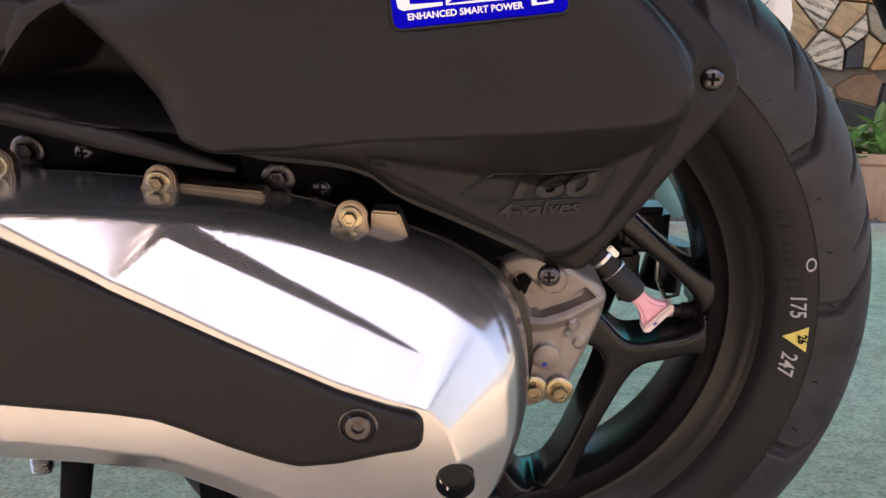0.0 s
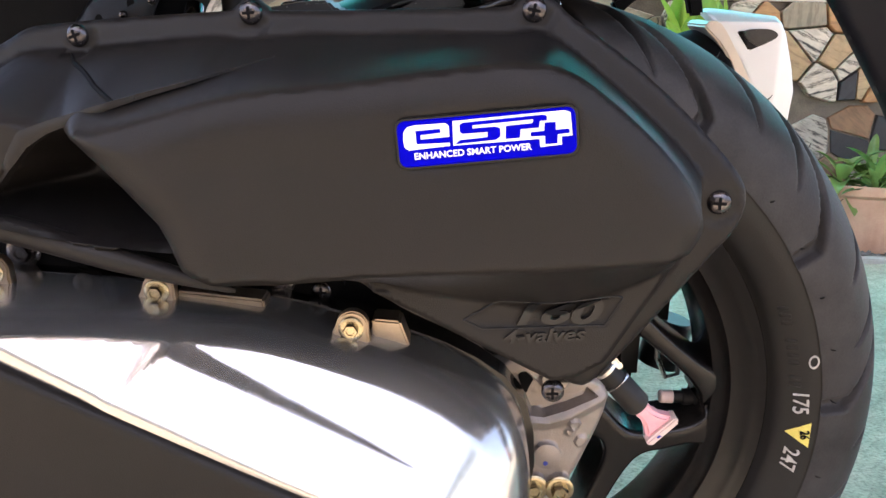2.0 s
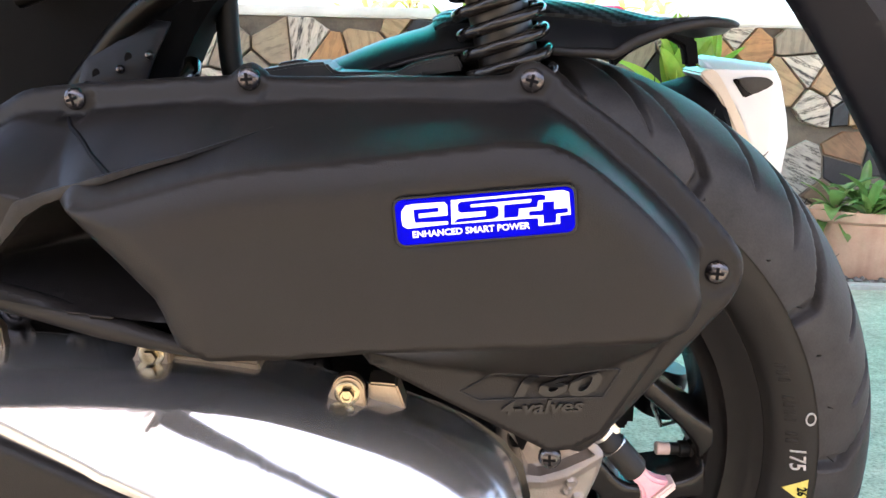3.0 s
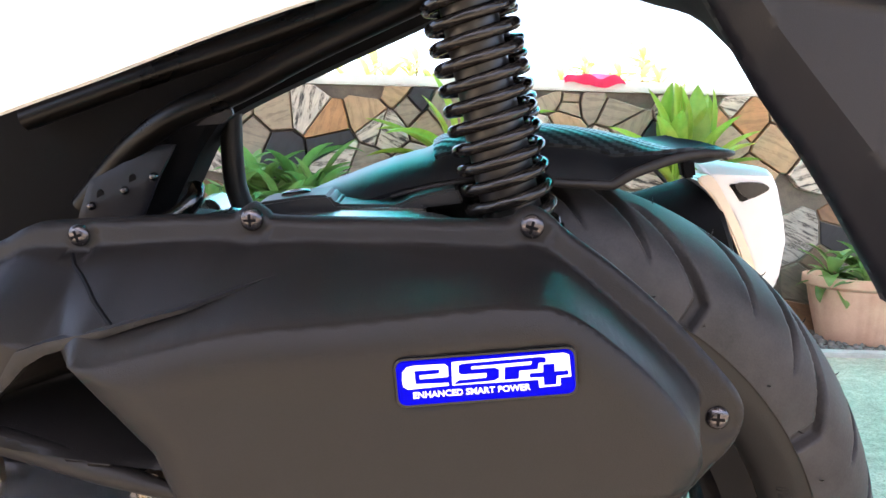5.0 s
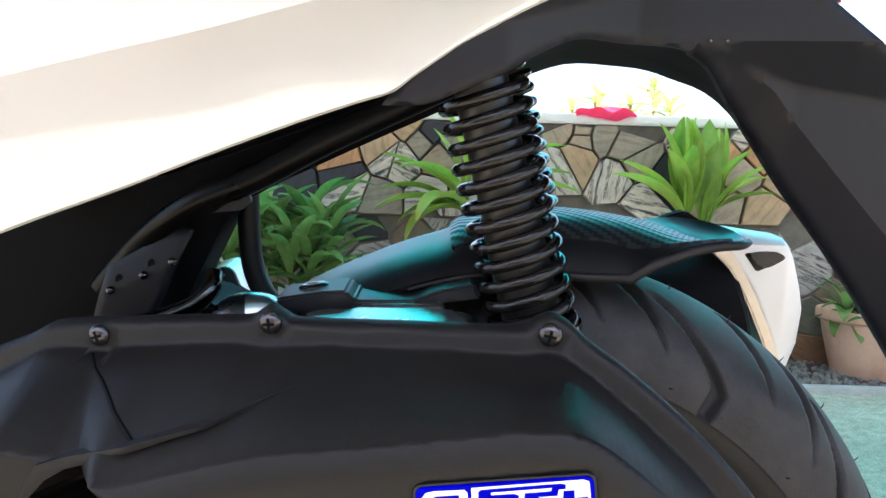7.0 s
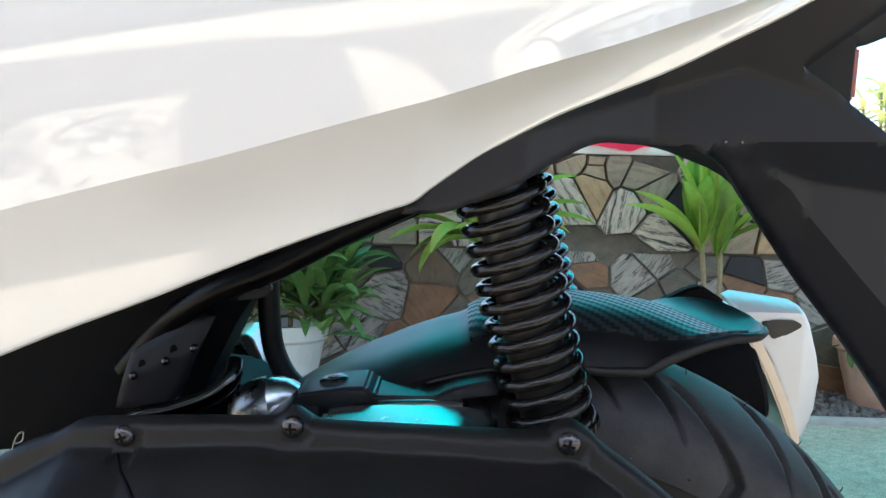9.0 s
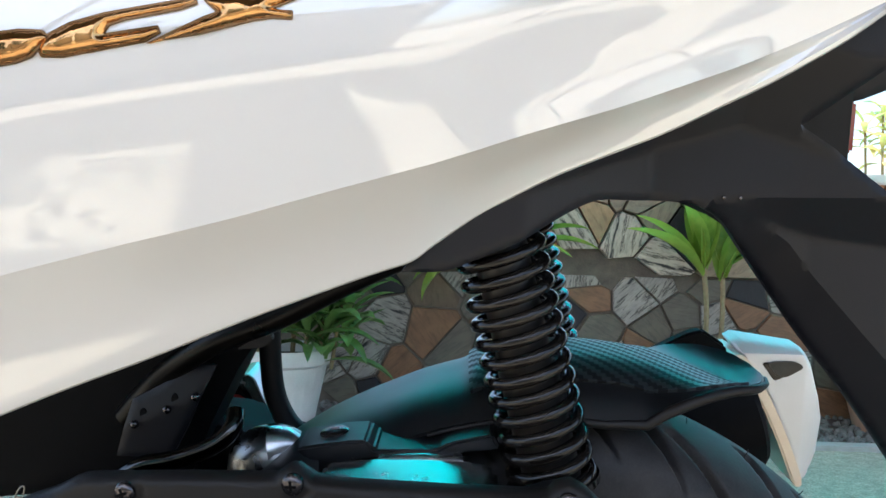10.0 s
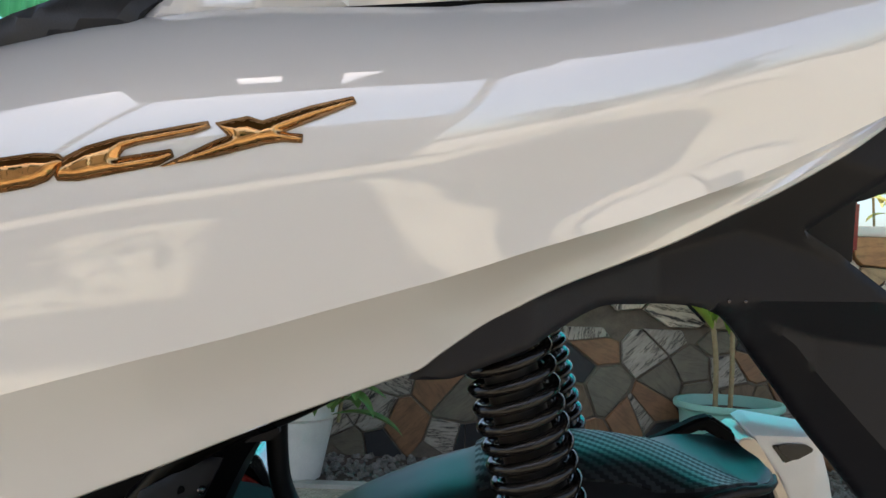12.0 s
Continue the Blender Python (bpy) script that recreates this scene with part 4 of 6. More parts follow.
def case_height(P):
    y = case_shape(P)
    y = y + 0.007 * np.where(within(P, insert_line), np.clip(far_from(P, insert_line) / 0.0012, 0, 1), 0)
    return y + 0.010 * np.clip((0.0098 - np.hypot(*(P - HOLE_AT).T)) / 0.0012, 0, 1)


ring_out, ring_in = [even(c, 0.0001)[::1] for c in (case_line, mid_line)]
ring_out, ring_in = [c[np.linspace(0, len(c) - 1, 420).astype(int)] for c in (ring_out, ring_in)]
contours = tuple((ring_out + (ring_in - ring_out) * w, True) for w in (0.07, 0.15, 0.24, 0.34, 0.46, 0.58, 0.72, 0.86))
case = part("crankcase_cover", relief(case_line, case_height, 0.0018, 0.035, 0.004, contours + ((front_line, True), (grown(front_line.tolist(), 0.0013), True), (grown(front_line.tolist(), -0.0013), True), (mid_line, True), (np.array(DART) + [0.0010, 0.0019], False), (grown(insert_line.tolist(), -0.0014), True), (DART, False), ([DART[0] + (-0.0016, -0.0028), DART[1] + (-0.00035, -0.0006)], False), ([DART[0] + (-0.0031, -0.0056), DART[1] + (-0.0007, -0.0012)], False), (insert_line, True), (HOLE_AT + 0.0098 * np.stack([np.cos(np.arange(0, 6.28, 0.25)), np.sin(np.arange(0, 6.28, 0.25))], 1), True))), "silver", scooter, "silver-painted crankcase cover with a folded ridge", sharp=50)
true_normals(case, case_shape, case_line, 0.0007, 0.004, np.array(grown(mid_line.tolist(), 0.0012)))
part("gasket_rim", relief(case_line * 1.0 + [0.0045, 0.0], lambda P: np.full(len(P), -0.112), 0.02, 0.02, 0.003), "gloss_black", case, "dark gasket edge")
insert = part("cover_insert", relief(insert_line, lambda P: np.full(len(P), -0.1998), 0.0020, 0.012, 0.0048, ((grown(insert_line.tolist(), -0.0012), True), (grown(insert_line.tolist(), -0.0028), True), (grown(insert_line.tolist(), -0.0048), True))), "plastic", case, "matte black plastic insert", sharp=75)
part("insert_screw", at_front(lathe([(0.0098, 0.0006), (0.0088, 0.0010), (0.0078, -0.0004), (0.0072, -0.001), (0.0066, 0.0016), (0.0060, 0.0022), (0.0032, 0.0022), (0.0028, 0.0005), (0, 0.0005)], 32), -0.0700, -0.1999, 0.2630), "black_screw", case, "black socket-head screw")
# hole in the cover, made as a shallow dark cup
part("cover_hole", at_front(lathe([(0.0100, 0.0004), (0.0094, 0.0006), (0.0090, -0.003), (0.0086, -0.0068), (0, -0.0072)], 32), -0.0222, -0.1947, 0.2290), "plastic_smooth", case, "dark cup standing for a hole")


def boss_bm():
    """A cast lug: a round head on a flaring foot."""
    pts = [(-0.0185, -0.0085), (-0.0135, -0.0055), (-0.0105, 0.001)]
    pts += [(0.0105 * math.cos(radians(a)), 0.0035 + 0.0105 * math.sin(radians(a))) for a in range(170, 5, -15)]
    pts += [(0.0105, 0.001), (0.0135, -0.0075), (0.0185, -0.0125)]
    return prism(pts, -0.012, -0.004, 0.0012, 2)


def hex_bolt(r, h):
    washer = lathe([(r * 1.75, 0), (r * 1.75, r * 0.2), (r * 1.6, r * 0.32), (r * 1.2, r * 0.34), (0, r * 0.34)], 28)
    head = lathe([(r * 1.05, 0), (r * 1.05, h * 0.85), (r * 0.92, h), (r * 0.62, h), (r * 0.55, h * 0.82), (0, h * 0.8)], 6)
    return join(washer, head)


boss = bolt = None
for x, z, y in ((-0.266, 0.3735, -0.120), (-0.1800, 0.3660, -0.122), (-0.0790, 0.3490, -0.126)):
    m = Matrix.Translation((x, y, z)) @ Matrix.Rotation(radians(8), 4, "Y") @ Matrix.Diagonal((0.82, 1, 0.82, 1))
    mb = Matrix.Translation((x, y - 0.0122, z + 0.0022)) @ FRONT @ Matrix.Diagonal((0.82, 0.82, 0.82, 1))
    if boss is None:
        boss, bolt = part("cast_lug", boss_bm(), "machined", case, "bare aluminium lug"), part("bolt", hex_bolt(0.0046, 0.0062), "gold_zinc", case, "yellow zinc flange bolt")
        boss.matrix_basis, bolt.matrix_basis = m, mb
    else:
        shared("cast_lug", boss, case, m), shared("bolt", bolt, case, mb)
part("cast_rib", prism([(-0.1720, 0.3660), (-0.1265, 0.3618), (-0.1258, 0.3540), (-0.1760, 0.3600)], -0.127, -0.110, 0.0012), "machined", case)
part("cast_rib", prism([(-0.0690, 0.3525), (-0.0540, 0.3515), (-0.0480, 0.3350), (-0.0690, 0.3340)], -0.128, -0.110, 0.0012), "machined", case)

# engine block behind
engine = part("engine_block", relief([(-0.33, 0.30), (-0.33, 0.43), (-0.14, 0.43), (0.0, 0.40), (0.03, 0.36), (0.04, 0.32), (0.01, 0.25), (-0.05, 0.24), (-0.20, 0.28)], lambda P: -0.072 + 0.006 * np.sin(P[:, 0] * 70) * np.sin(P[:, 1] * 60), 0.008, 0.12, 0.004), "dark", scooter, "dark engine block")
for poly in ([(-0.292, 0.392), (-0.240, 0.398), (-0.215, 0.392), (-0.222, 0.372), (-0.250, 0.362), (-0.285, 0.362)], [(-0.150, 0.388), (-0.094, 0.376), (-0.086, 0.362), (-0.098, 0.348), (-0.134, 0.346), (-0.142, 0.358)]):
    part("bracket_plate", prism(poly, -0.098, -0.086, 0.002), "dark", engine)
hexb = None
for x, z, r in ((-0.2650, 0.3775, 0.0056), (-0.1240, 0.3630, 0.0048)):
    m = Matrix.Translation((x, -0.0985, z)) @ FRONT
    if hexb is None:
        hexb = part("engine_bolt", hex_bolt(0.0054, 0.006), "black_screw", engine, "dark oily hex bolt")
        hexb.matrix_basis = m
    else:
        shared("engine_bolt", hexb, engine, m)
for x, z in ((-0.2330, 0.3770), (-0.1000, 0.3575)):
    m = Matrix.Translation((x, -0.0985, z)) @ FRONT
    shared("screw", screw, engine, m), shared("screw_slot", cross, engine, m)

# final drive housing
gear_line = curve_pts([(-0.020, 0.318), (-0.001, 0.309), (0.016, 0.3135), (0.038, 0.3110), (0.056, 0.3000), (0.069, 0.2910), (0.0695, 0.276), (0.061, 0.253), (0.048, 0.227), (0.034, 0.2150), (0.018, 0.2105), (-0.010, 0.212), (-0.035, 0.25)], 4, True)
pocket = np.array([(0.0104, 0.3014), (0.0143, 0.3048), (0.0200, 0.3032), (0.0292, 0.2939), (0.0374, 0.2897), (0.0495, 0.2898), (0.0570, 0.2930), (0.0640, 0.2866), (0.0469, 0.2796), (0.0309, 0.2741), (0.0227, 0.2749)])
rib = np.array([(0.0220, 0.2710), (0.0320, 0.2708), (0.0490, 0.2760), (0.0680, 0.2860)])


def gear_height(P):
    y = np.full(len(P), -0.083) + 0.25 * np.clip(P[:, 0] - 0.045, 0, 1)
    y += 0.007 * np.where(within(P, pocket), np.clip(far_from(P, pocket) / 0.0022, 0, 1), 0)
    y -= 0.004 * np.clip(1 - far_from(P, rib, False) / 0.006, 0, 1)
    for x, z, r, h in ((0.0340, 0.2488, 0.0086, 0.0028), (0.0549, 0.2569, 0.0044, 0.002), (0.0425, 0.2270, 0.0088, 0.004), (0.0265, 0.2275, 0.0085, 0.004), (0.036, 0.299, 0.009, 0.004), (0.0254, 0.2884, 0.0016, 0.0010), (0.0500, 0.2690, 0.0042, 0.003), (0.0475, 0.2640, 0.0034, 0.0022)):
        y -= h * np.clip((r - np.hypot(P[:, 0] - x, P[:, 1] - z)) / 0.0012, 0, 1)
    return y


drive = part("final_drive_housing", relief(gear_line, gear_height, 0.0015, 0.06, 0.004, ((pocket, True), (grown(pocket.tolist(), -0.0022), True))), "cast", scooter, "cast aluminium final drive housing")
for k, (x, z) in enumerate(((0.0425, 0.2270), (0.0265, 0.2275))):
    m = Matrix.Translation((x, -0.0875, z)) @ FRONT @ Matrix.Rotation(radians(15), 4, "Z")
    shared("bolt", bolt, drive, m @ Matrix.Diagonal((1.1, 1.1, 1.2, 1)))
part("filler_cap", at_front(lathe([(0.0085, 0), (0.0083, 0.0012), (0.0075, 0.0016), (0, 0.0016)], 28), 0.0340, -0.0860, 0.2488), "cast", drive)
part("ink_dot", at_front(lathe([(0.0016, 0.0), (0.0014, 0.0003), (0, 0.0003)], 10), 0.0330, -0.0878, 0.2445), "blue_ink", drive)

# drain hose with its plug
H1 = Vector((0.0735, -0.140, 0.3110))
dirn = Vector((0.710, 0.0, -0.704))
H0 = H1 - dirn * 0.036 + Vector((0, 0.012, 0))
hose = part("drain_hose", tube([H0, H0.lerp(H1, 0.3), H0.lerp(H1, 0.58), H0.lerp(H1, 0.59), H1 - dirn * 0.001, H1], [0.0064, 0.0064, 0.0064, 0.0072, 0.0072, 0.0062], 20), "rubber", scooter, "black rubber drain hose with a spring clip")
for s in (0.30, 0.55):
    c = H0.lerp(H1, s)
    part("hose_clip", tube([c - dirn * 0.0011, c - dirn * 0.0010, c + dirn * 0.0010, c + dirn * 0.0011], [0.0067, 0.0073, 0.0073, 0.0067], 24), "steel", hose, "bright spring steel clip")
ear = part("clip_ear", block(-0.0036, 0.0036, -0.0012, 0.0012, -0.0022, 0.0022, 0.0007), "steel", hose)
ear.matrix_basis = Matrix.Translation(H0.lerp(H1, 0.32) + Vector((0.0046, -0.0030, 0.0046))) @ Matrix.Rotation(radians(45), 4, "Y")
PLUG = Matrix.Translation(H1) @ Matrix.Rotation(radians(44.8), 4, "Y") @ Matrix.Scale(0.74, 4)
web = [(-0.002, 0.0062), (0.004, 0.0052), (0.010, 0.0058), (0.016, 0.0088), (0.0215, 0.0132)]
part("drain_plug", moved(prism(web + [(x, -z) for x, z in web[::-1]], -0.0062, 0.0062, 0.0024, 3), PLUG), "pink", hose, "pink silicone drain plug")
part("plug_end", moved(prism([(0.0210, 0.0142), (0.0262, 0.0136), (0.0268, -0.0134), (0.0215, -0.0144)], -0.0080, 0.0080, 0.0014, 2), PLUG), "pink_end", hose, "dusty flat end of the plug")
part("ink_dot", moved(prism([(0.0230, -0.0030), (0.0248, -0.0025), (0.0245, -0.0055), (0.0232, -0.0058)], -0.0084, -0.0079, 0.0), PLUG), "blue_ink", hose)
cal = part("brake_caliper", join(block(0.108, 0.150, 0.085, 0.12, 0.262, 0.300, 0.006), block(0.104, 0.125, 0.07, 0.11, 0.225, 0.270, 0.006), moved(lathe([(0, 0.02), (0.016, 0.02), (0.018, 0.017), (0.018, -0.02), (0, -0.02)], 24), Matrix.Translation((0.152, 0.1, 0.25)) @ Matrix.Rotation(radians(12), 4, "Y"))), "plastic_smooth", scooter, "black rear brake caliper seen through the wheel")
part("caliper_clip", tube([(0.140, 0.078, 0.275), (0.140, 0.076, 0.245), (0.148, 0.076, 0.228), (0.158, 0.078, 0.230), (0.160, 0.08, 0.26)], 0.0022, 8), "steel", cal)
part("brake_disc", about_wheel(lathe([(0.055, -0.062), (0.108, -0.062), (0.110, -0.064), (0.108, -0.066), (0.055, -0.066)], 64)), "dark", scooter)

# lower left: stand spring and centre stand
stand = part("side_stand", tube([(-0.250, -0.110, 0.215), (-0.258, -0.115, 0.16), (-0.262, -0.14, 0.09), (-0.262, -0.19, 0.012)], [0.010, 0.009, 0.009, 0.011], 12), "dark", scooter, "black steel side stand")
sp = [(-0.273 + 0.0058 * math.cos(a), -0.118 + 0.0058 * math.sin(a), 0.235 - 0.0021 * a / (2 * math.pi) * 1.0) for a in np.arange(0, 2 * math.pi * 24, 0.5)]
part("stand_spring", tube(sp, 0.0011, 6), "steel", scooter, "bright steel return spring")
part("stand_pivot", at_front(hex_bolt(0.007, 0.008), -0.2520, -0.118, 0.2180), "cast", scooter)
part("centre_stand", join(block(-0.200, -0.176, -0.06, -0.035, 0.02, 0.25, 0.005), prism([(-0.176, 0.225), (-0.160, 0.195), (-0.158, 0.165), (-0.178, 0.150)], -0.055, -0.040, 0.003)), "dark", scooter, "black centre stand folded under the engine")

# shock absorbers
def coil(a, b, r, wire, pitch, flat_ends=1.0):
    a, b = Vector(a), Vector(b)
    ax = (b - a).normalized()
    s = ax.orthogonal().normalized()
    t = ax.cross(s)
    turns = (b - a).length / pitch
    n = int(turns * 30)
    pts = [a + (b - a) * (i / n) + r * (math.cos(2 * math.pi * turns * i / n) * s + math.sin(2 * math.pi * turns * i / n) * t) for i in range(n + 1)]
    return tube(pts, wire, 12)


def shock(x, y, name_label):
    top, bot = Vector((x - 0.0385, y, 0.672)), Vector((x + 0.0085, y, 0.492))
    ax = (bot - top)
    body = part("shock_absorber", tube([top + ax * u for u in (-0.08, 0.0, 0.3, 0.62, 0.625, 1.0, 1.05, 1.08)], [0.012, 0.0150, 0.0150, 0.0150, 0.0162, 0.0162, 0.0150, 0.012], 24), "shock_body", scooter, name_label)
    part("spring", coil(top, top + ax * 0.98, 0.0219, 0.0035, 0.0108), "gloss_black", body, "gloss black coil spring")
    part("spring_seat", tube([top + ax * 0.975, top + ax * 0.98, top + ax * 1.0, top + ax * 1.01], [0.020, 0.0262, 0.0262, 0.020], 28), "gloss_black", body)
    return body


shock(0.0, -0.072, "gloss black rear shock absorber with a coil spring")
shock(0.019, 0.105, "gloss black rear shock absorber on the far side")


# hugger fender over the tyre
def fender_form(a):
    """Radius at the crown and at the rim, and half the width, at an angle about the wheel."""
    mid = np.interp(a, [63, 64, 66, 68, 71, 75, 85, 93, 97, 99, 110, 125, 150], [0.316, 0.308, 0.301, 0.299, 0.2970, 0.2953, 0.2918, 0.2870, 0.2838, 0.2785, 0.2735, 0.2730, 0.272])
    rim = np.interp(a, [63, 64, 66, 68, 71, 75, 77, 82, 95, 110, 125, 150], [0.317, 0.3155, 0.311, 0.307, 0.298, 0.283, 0.273, 0.269, 0.267, 0.262, 0.255, 0.248])
    half = np.interp(a, [63, 63.6, 65, 67, 71, 75, 82, 110, 150], [0.010, 0.026, 0.040, 0.048, 0.055, 0.060, 0.063, 0.062, 0.056])
    return mid, rim, half


def on_fender(a, s, lift=0.0):
    mid, rim, half = fender_form(a)
    r = mid + (rim - mid) * abs(s) ** 3.2 + lift
    return WX + r * math.cos(radians(a)), WYC - 0.004 + s * half, WZ + r * math.sin(radians(a))


def fender_bm(a0, a1, span, lift=0.0, n=44, k=22):
    """A saddle over the tyre from angle a0 to a1; span(angle): the stretch across it, within -1 to 1."""
    bm = bmesh.new()
    rows = []
    for i in range(n + 1):
        a = a0 + (a1 - a0) * i / n
        s0, s1 = span(a)
        rows.append([bm.verts.new(on_fender(a, s0 + (s1 - s0) * j / k, lift)) for j in range(k + 1)])
    for p, q in zip(rows, rows[1:]):
        for j in range(k):
            bm.faces.new((p[j], p[j + 1], q[j + 1], q[j]))
    bmesh.ops.recalc_face_normals(bm, faces=bm.faces)
    bmesh.ops.solidify(bm, geom=list(bm.faces), thickness=-0.0028)
    return bm


fender = part("rear_hugger", fender_bm(63, 152, lambda a: (-1, 1), 0, 90, 30), "plastic_smooth", scooter, "black plastic hugger fender over the rear tyre")
part("carbon_panel", fender_bm(66.4, 98, lambda a: (float(np.interp(a, [66.4, 72, 80], [-0.95, -0.88, -0.72])), float(np.interp(a, [66.4, 70, 76, 98], [-0.45, 0.0, 0.5, 0.55]))), 0.0024, 60), "carbon", fender, "carbon twill pattern panel")
lip_pts = [on_fender(a, -1.0) for a in np.linspace(63.2, 104, 60)]
part("hugger_lip", tube([(x, y - 0.0012, z) for x, y, z in lip_pts], np.interp(np.linspace(63.2, 104, 60), [63.2, 66, 74, 90, 104], [0.0012, 0.0030, 0.0034, 0.0022, 0.0010]).tolist(), 10), "plastic", fender, "rolled edge of the hugger")
mount = part("hugger_mount", join(prism([(-0.1365, 0.5076), (-0.1339, 0.5092), (-0.1191, 0.5118), (-0.1083, 0.5137), (-0.0967, 0.5144), (-0.092, 0.5094), (-0.0587, 0.510), (-0.050, 0.5150), (-0.0266, 0.5205), (-0.022, 0.512), (-0.045, 0.5085), (-0.054, 0.5040), (-0.0927, 0.5040), (-0.1036, 0.5030), (-0.1050, 0.4998), (-0.130, 0.5022)], -0.074, -0.040, 0.0022), block(-0.125, -0.108, -0.066, -0.046, 0.470, 0.503, 0.003)), "plastic_smooth", fender, "black moulded mounting bracket")
part("mount_bolt", moved(lathe([(0.0085, -0.002), (0.0085, 0.0006), (0.007, 0.0016), (0.0035, 0.0018), (0.003, 0.0008), (0, 0.0008)], 20), Matrix.Translation((-0.117, -0.056, 0.5122)) @ Matrix.Rotation(radians(-9), 4, "Y")), "black_screw", mount)

# swing arm and gear case tops between airbox and fender
part("swing_arm", join(prism([(-0.125, 0.465), (-0.118, 0.5045), (-0.092, 0.5075), (-0.060, 0.5082), (-0.036, 0.5078), (-0.024, 0.504), (-0.020, 0.465)], -0.116, -0.080, 0.003), prism([(-0.100, 0.47), (-0.092, 0.5075), (-0.060, 0.5090), (-0.040, 0.5080), (-0.032, 0.47)], -0.0795, -0.064, 0.003)), "swing_metal", scooter, "bare metal swing arm top behind the airbox")
part("engine_top", prism([(-0.31, 0.40), (-0.31, 0.468), (-0.25, 0.476), (-0.205, 0.472), (-0.185, 0.460), (-0.15, 0.450), (-0.13, 0.40)], 0.05, 0.12, 0.004), "dark", scooter, "dark engine top behind the airbox")
dome = part("engine_breather", moved(lathe([(0, 0.0245), (0.007, 0.0238), (0.013, 0.0215), (0.018, 0.0178), (0.022, 0.0125), (0.0245, 0.006), (0.0255, -0.002), (0.026, -0.03), (0, -0.03)], 40), Matrix.Translation((-0.1670, 0.005, 0.4670)) @ Matrix.Diagonal((1.18, 0.9, 1.03, 1))), "dull_metal", scooter, "polished rounded metal breather housing")
part("breather_spout", tube([(-0.1656, 0.0, 0.4783), (-0.1545, 0.0, 0.4806), (-0.1409, 0.0, 0.4799)], [0.016, 0.012, 0.003], 18), "steel", dome, "bright metal spout")
lamp = part("reflector_bracket", prism([(-0.2547, 0.4591), (-0.2470, 0.4655), (-0.2343, 0.4680), (-0.2283, 0.4640), (-0.2159, 0.4341), (-0.2205, 0.4308), (-0.2395, 0.4585), (-0.2538, 0.4539)], 0.196, 0.240, 0.0012), "swing_metal", scooter, "small bent metal bracket over a red reflector")
part("bracket_body", prism([(-0.2750, 0.4585), (-0.2547, 0.4565), (-0.2395, 0.4543), (-0.2216, 0.4287), (-0.2351, 0.4125), (-0.2812, 0.4110)], 0.200, 0.235, 0.003), "dark", lamp)
red_at, red_to = Vector((-0.2488, 0.198, 0.4488)), Vector((-0.2216, 0.198, 0.4287))
part("red_disc", tube([red_at.lerp(red_to, u) for u in (0, 0.15, 0.5, 0.85, 1)], [0.001, 0.0035, 0.0048, 0.0035, 0.001], 14), "red", lamp, "red reflector lens")
part("engine_hose", tube(curve_pts([(-0.262, -0.03, 0.462), (-0.243, -0.03, 0.4758), (-0.2235, -0.03, 0.4803), (-0.2058, -0.03, 0.4864), (-0.1930, -0.028, 0.4930), (-0.1855, -0.024, 0.5010), (-0.186, -0.015, 0.508)], 5), 0.0060, 14), "chrome", scooter, "glossy black curved hose beside the airbox")
part("breather_hose", tube(curve_pts([(-0.1821, 0.06, 0.66), (-0.1821, 0.06, 0.5719), (-0.1820, 0.06, 0.5435), (-0.1811, 0.06, 0.5146), (-0.1780, 0.06, 0.4938), (-0.1692, 0.06, 0.4751), (-0.1549, 0.06, 0.4607)], 5), 0.0078, 14), "rubber", scooter, "black rubber breather hose")

# muffler on the far side
can_line = [(0.188, 0.5095), (0.196, 0.5125), (0.247, 0.507), (0.256, 0.492), (0.266, 0.463), (0.2705, 0.444), (0.268, 0.413), (0.259, 0.390), (0.252, 0.389), (0.238, 0.425), (0.221, 0.463)]
can = part("muffler", relief(can_line, lambda P: 0.190 + 1.4 * np.clip(P[:, 1] - 0.502, 0, 1) + 0.35 * np.clip(P[:, 0] - 0.25, 0, 1), 0.002, 0.025, 0.004), "muffler", scooter, "silver muffler end cover")
part("muffler_edge", prism(curve_pts([(0.1815, 0.4985), (0.1940, 0.5020), (0.2070, 0.4850), (0.2225, 0.4590), (0.2400, 0.4220), (0.2520, 0.3905), (0.2445, 0.3885), (0.2300, 0.4220), (0.2120, 0.4590), (0.1970, 0.4830)], 3, True), 0.1815, 0.24, 0.0016), "machined_pale", can, "satin metal edge band")
part("slot_cap", prism(curve_pts([(0.2165, 0.4945), (0.2360, 0.4968), (0.2440, 0.4945), (0.2462, 0.4915), (0.2425, 0.4885), (0.2290, 0.4825)], 3, True), 0.1870, 0.1900, 0.0012), "shock_body", can, "dark brownish rounded outlet cap")
slot = part("muffler_slot", prism([(0.2115, 0.4945), (0.236, 0.4965), (0.245, 0.4945), (0.2475, 0.4915), (0.244, 0.4880), (0.230, 0.4815), (0.2235, 0.4785)], 0.1885, 0.196, 0.0012), "gloss_black", can, "dark outlet recess with a bright rim")
part("muffler_body", tube([(0.215, 0.225, 0.445), (0.205, 0.225, 0.442), (0.12, 0.215, 0.415), (-0.05, 0.20, 0.36), (-0.15, 0.19, 0.31)], [0.050, 0.056, 0.058, 0.056, 0.04], 28), "dark", can, "black muffler canister")
part("muffler_stay", prism([(0.090, 0.517), (0.128, 0.5375), (0.138, 0.5395), (0.156, 0.528), (0.160, 0.508), (0.150, 0.507), (0.146, 0.522), (0.132, 0.529), (0.108, 0.518), (0.095, 0.505)], 0.112, 0.124, 0.002), "dark", scooter, "black stay above the muffler")

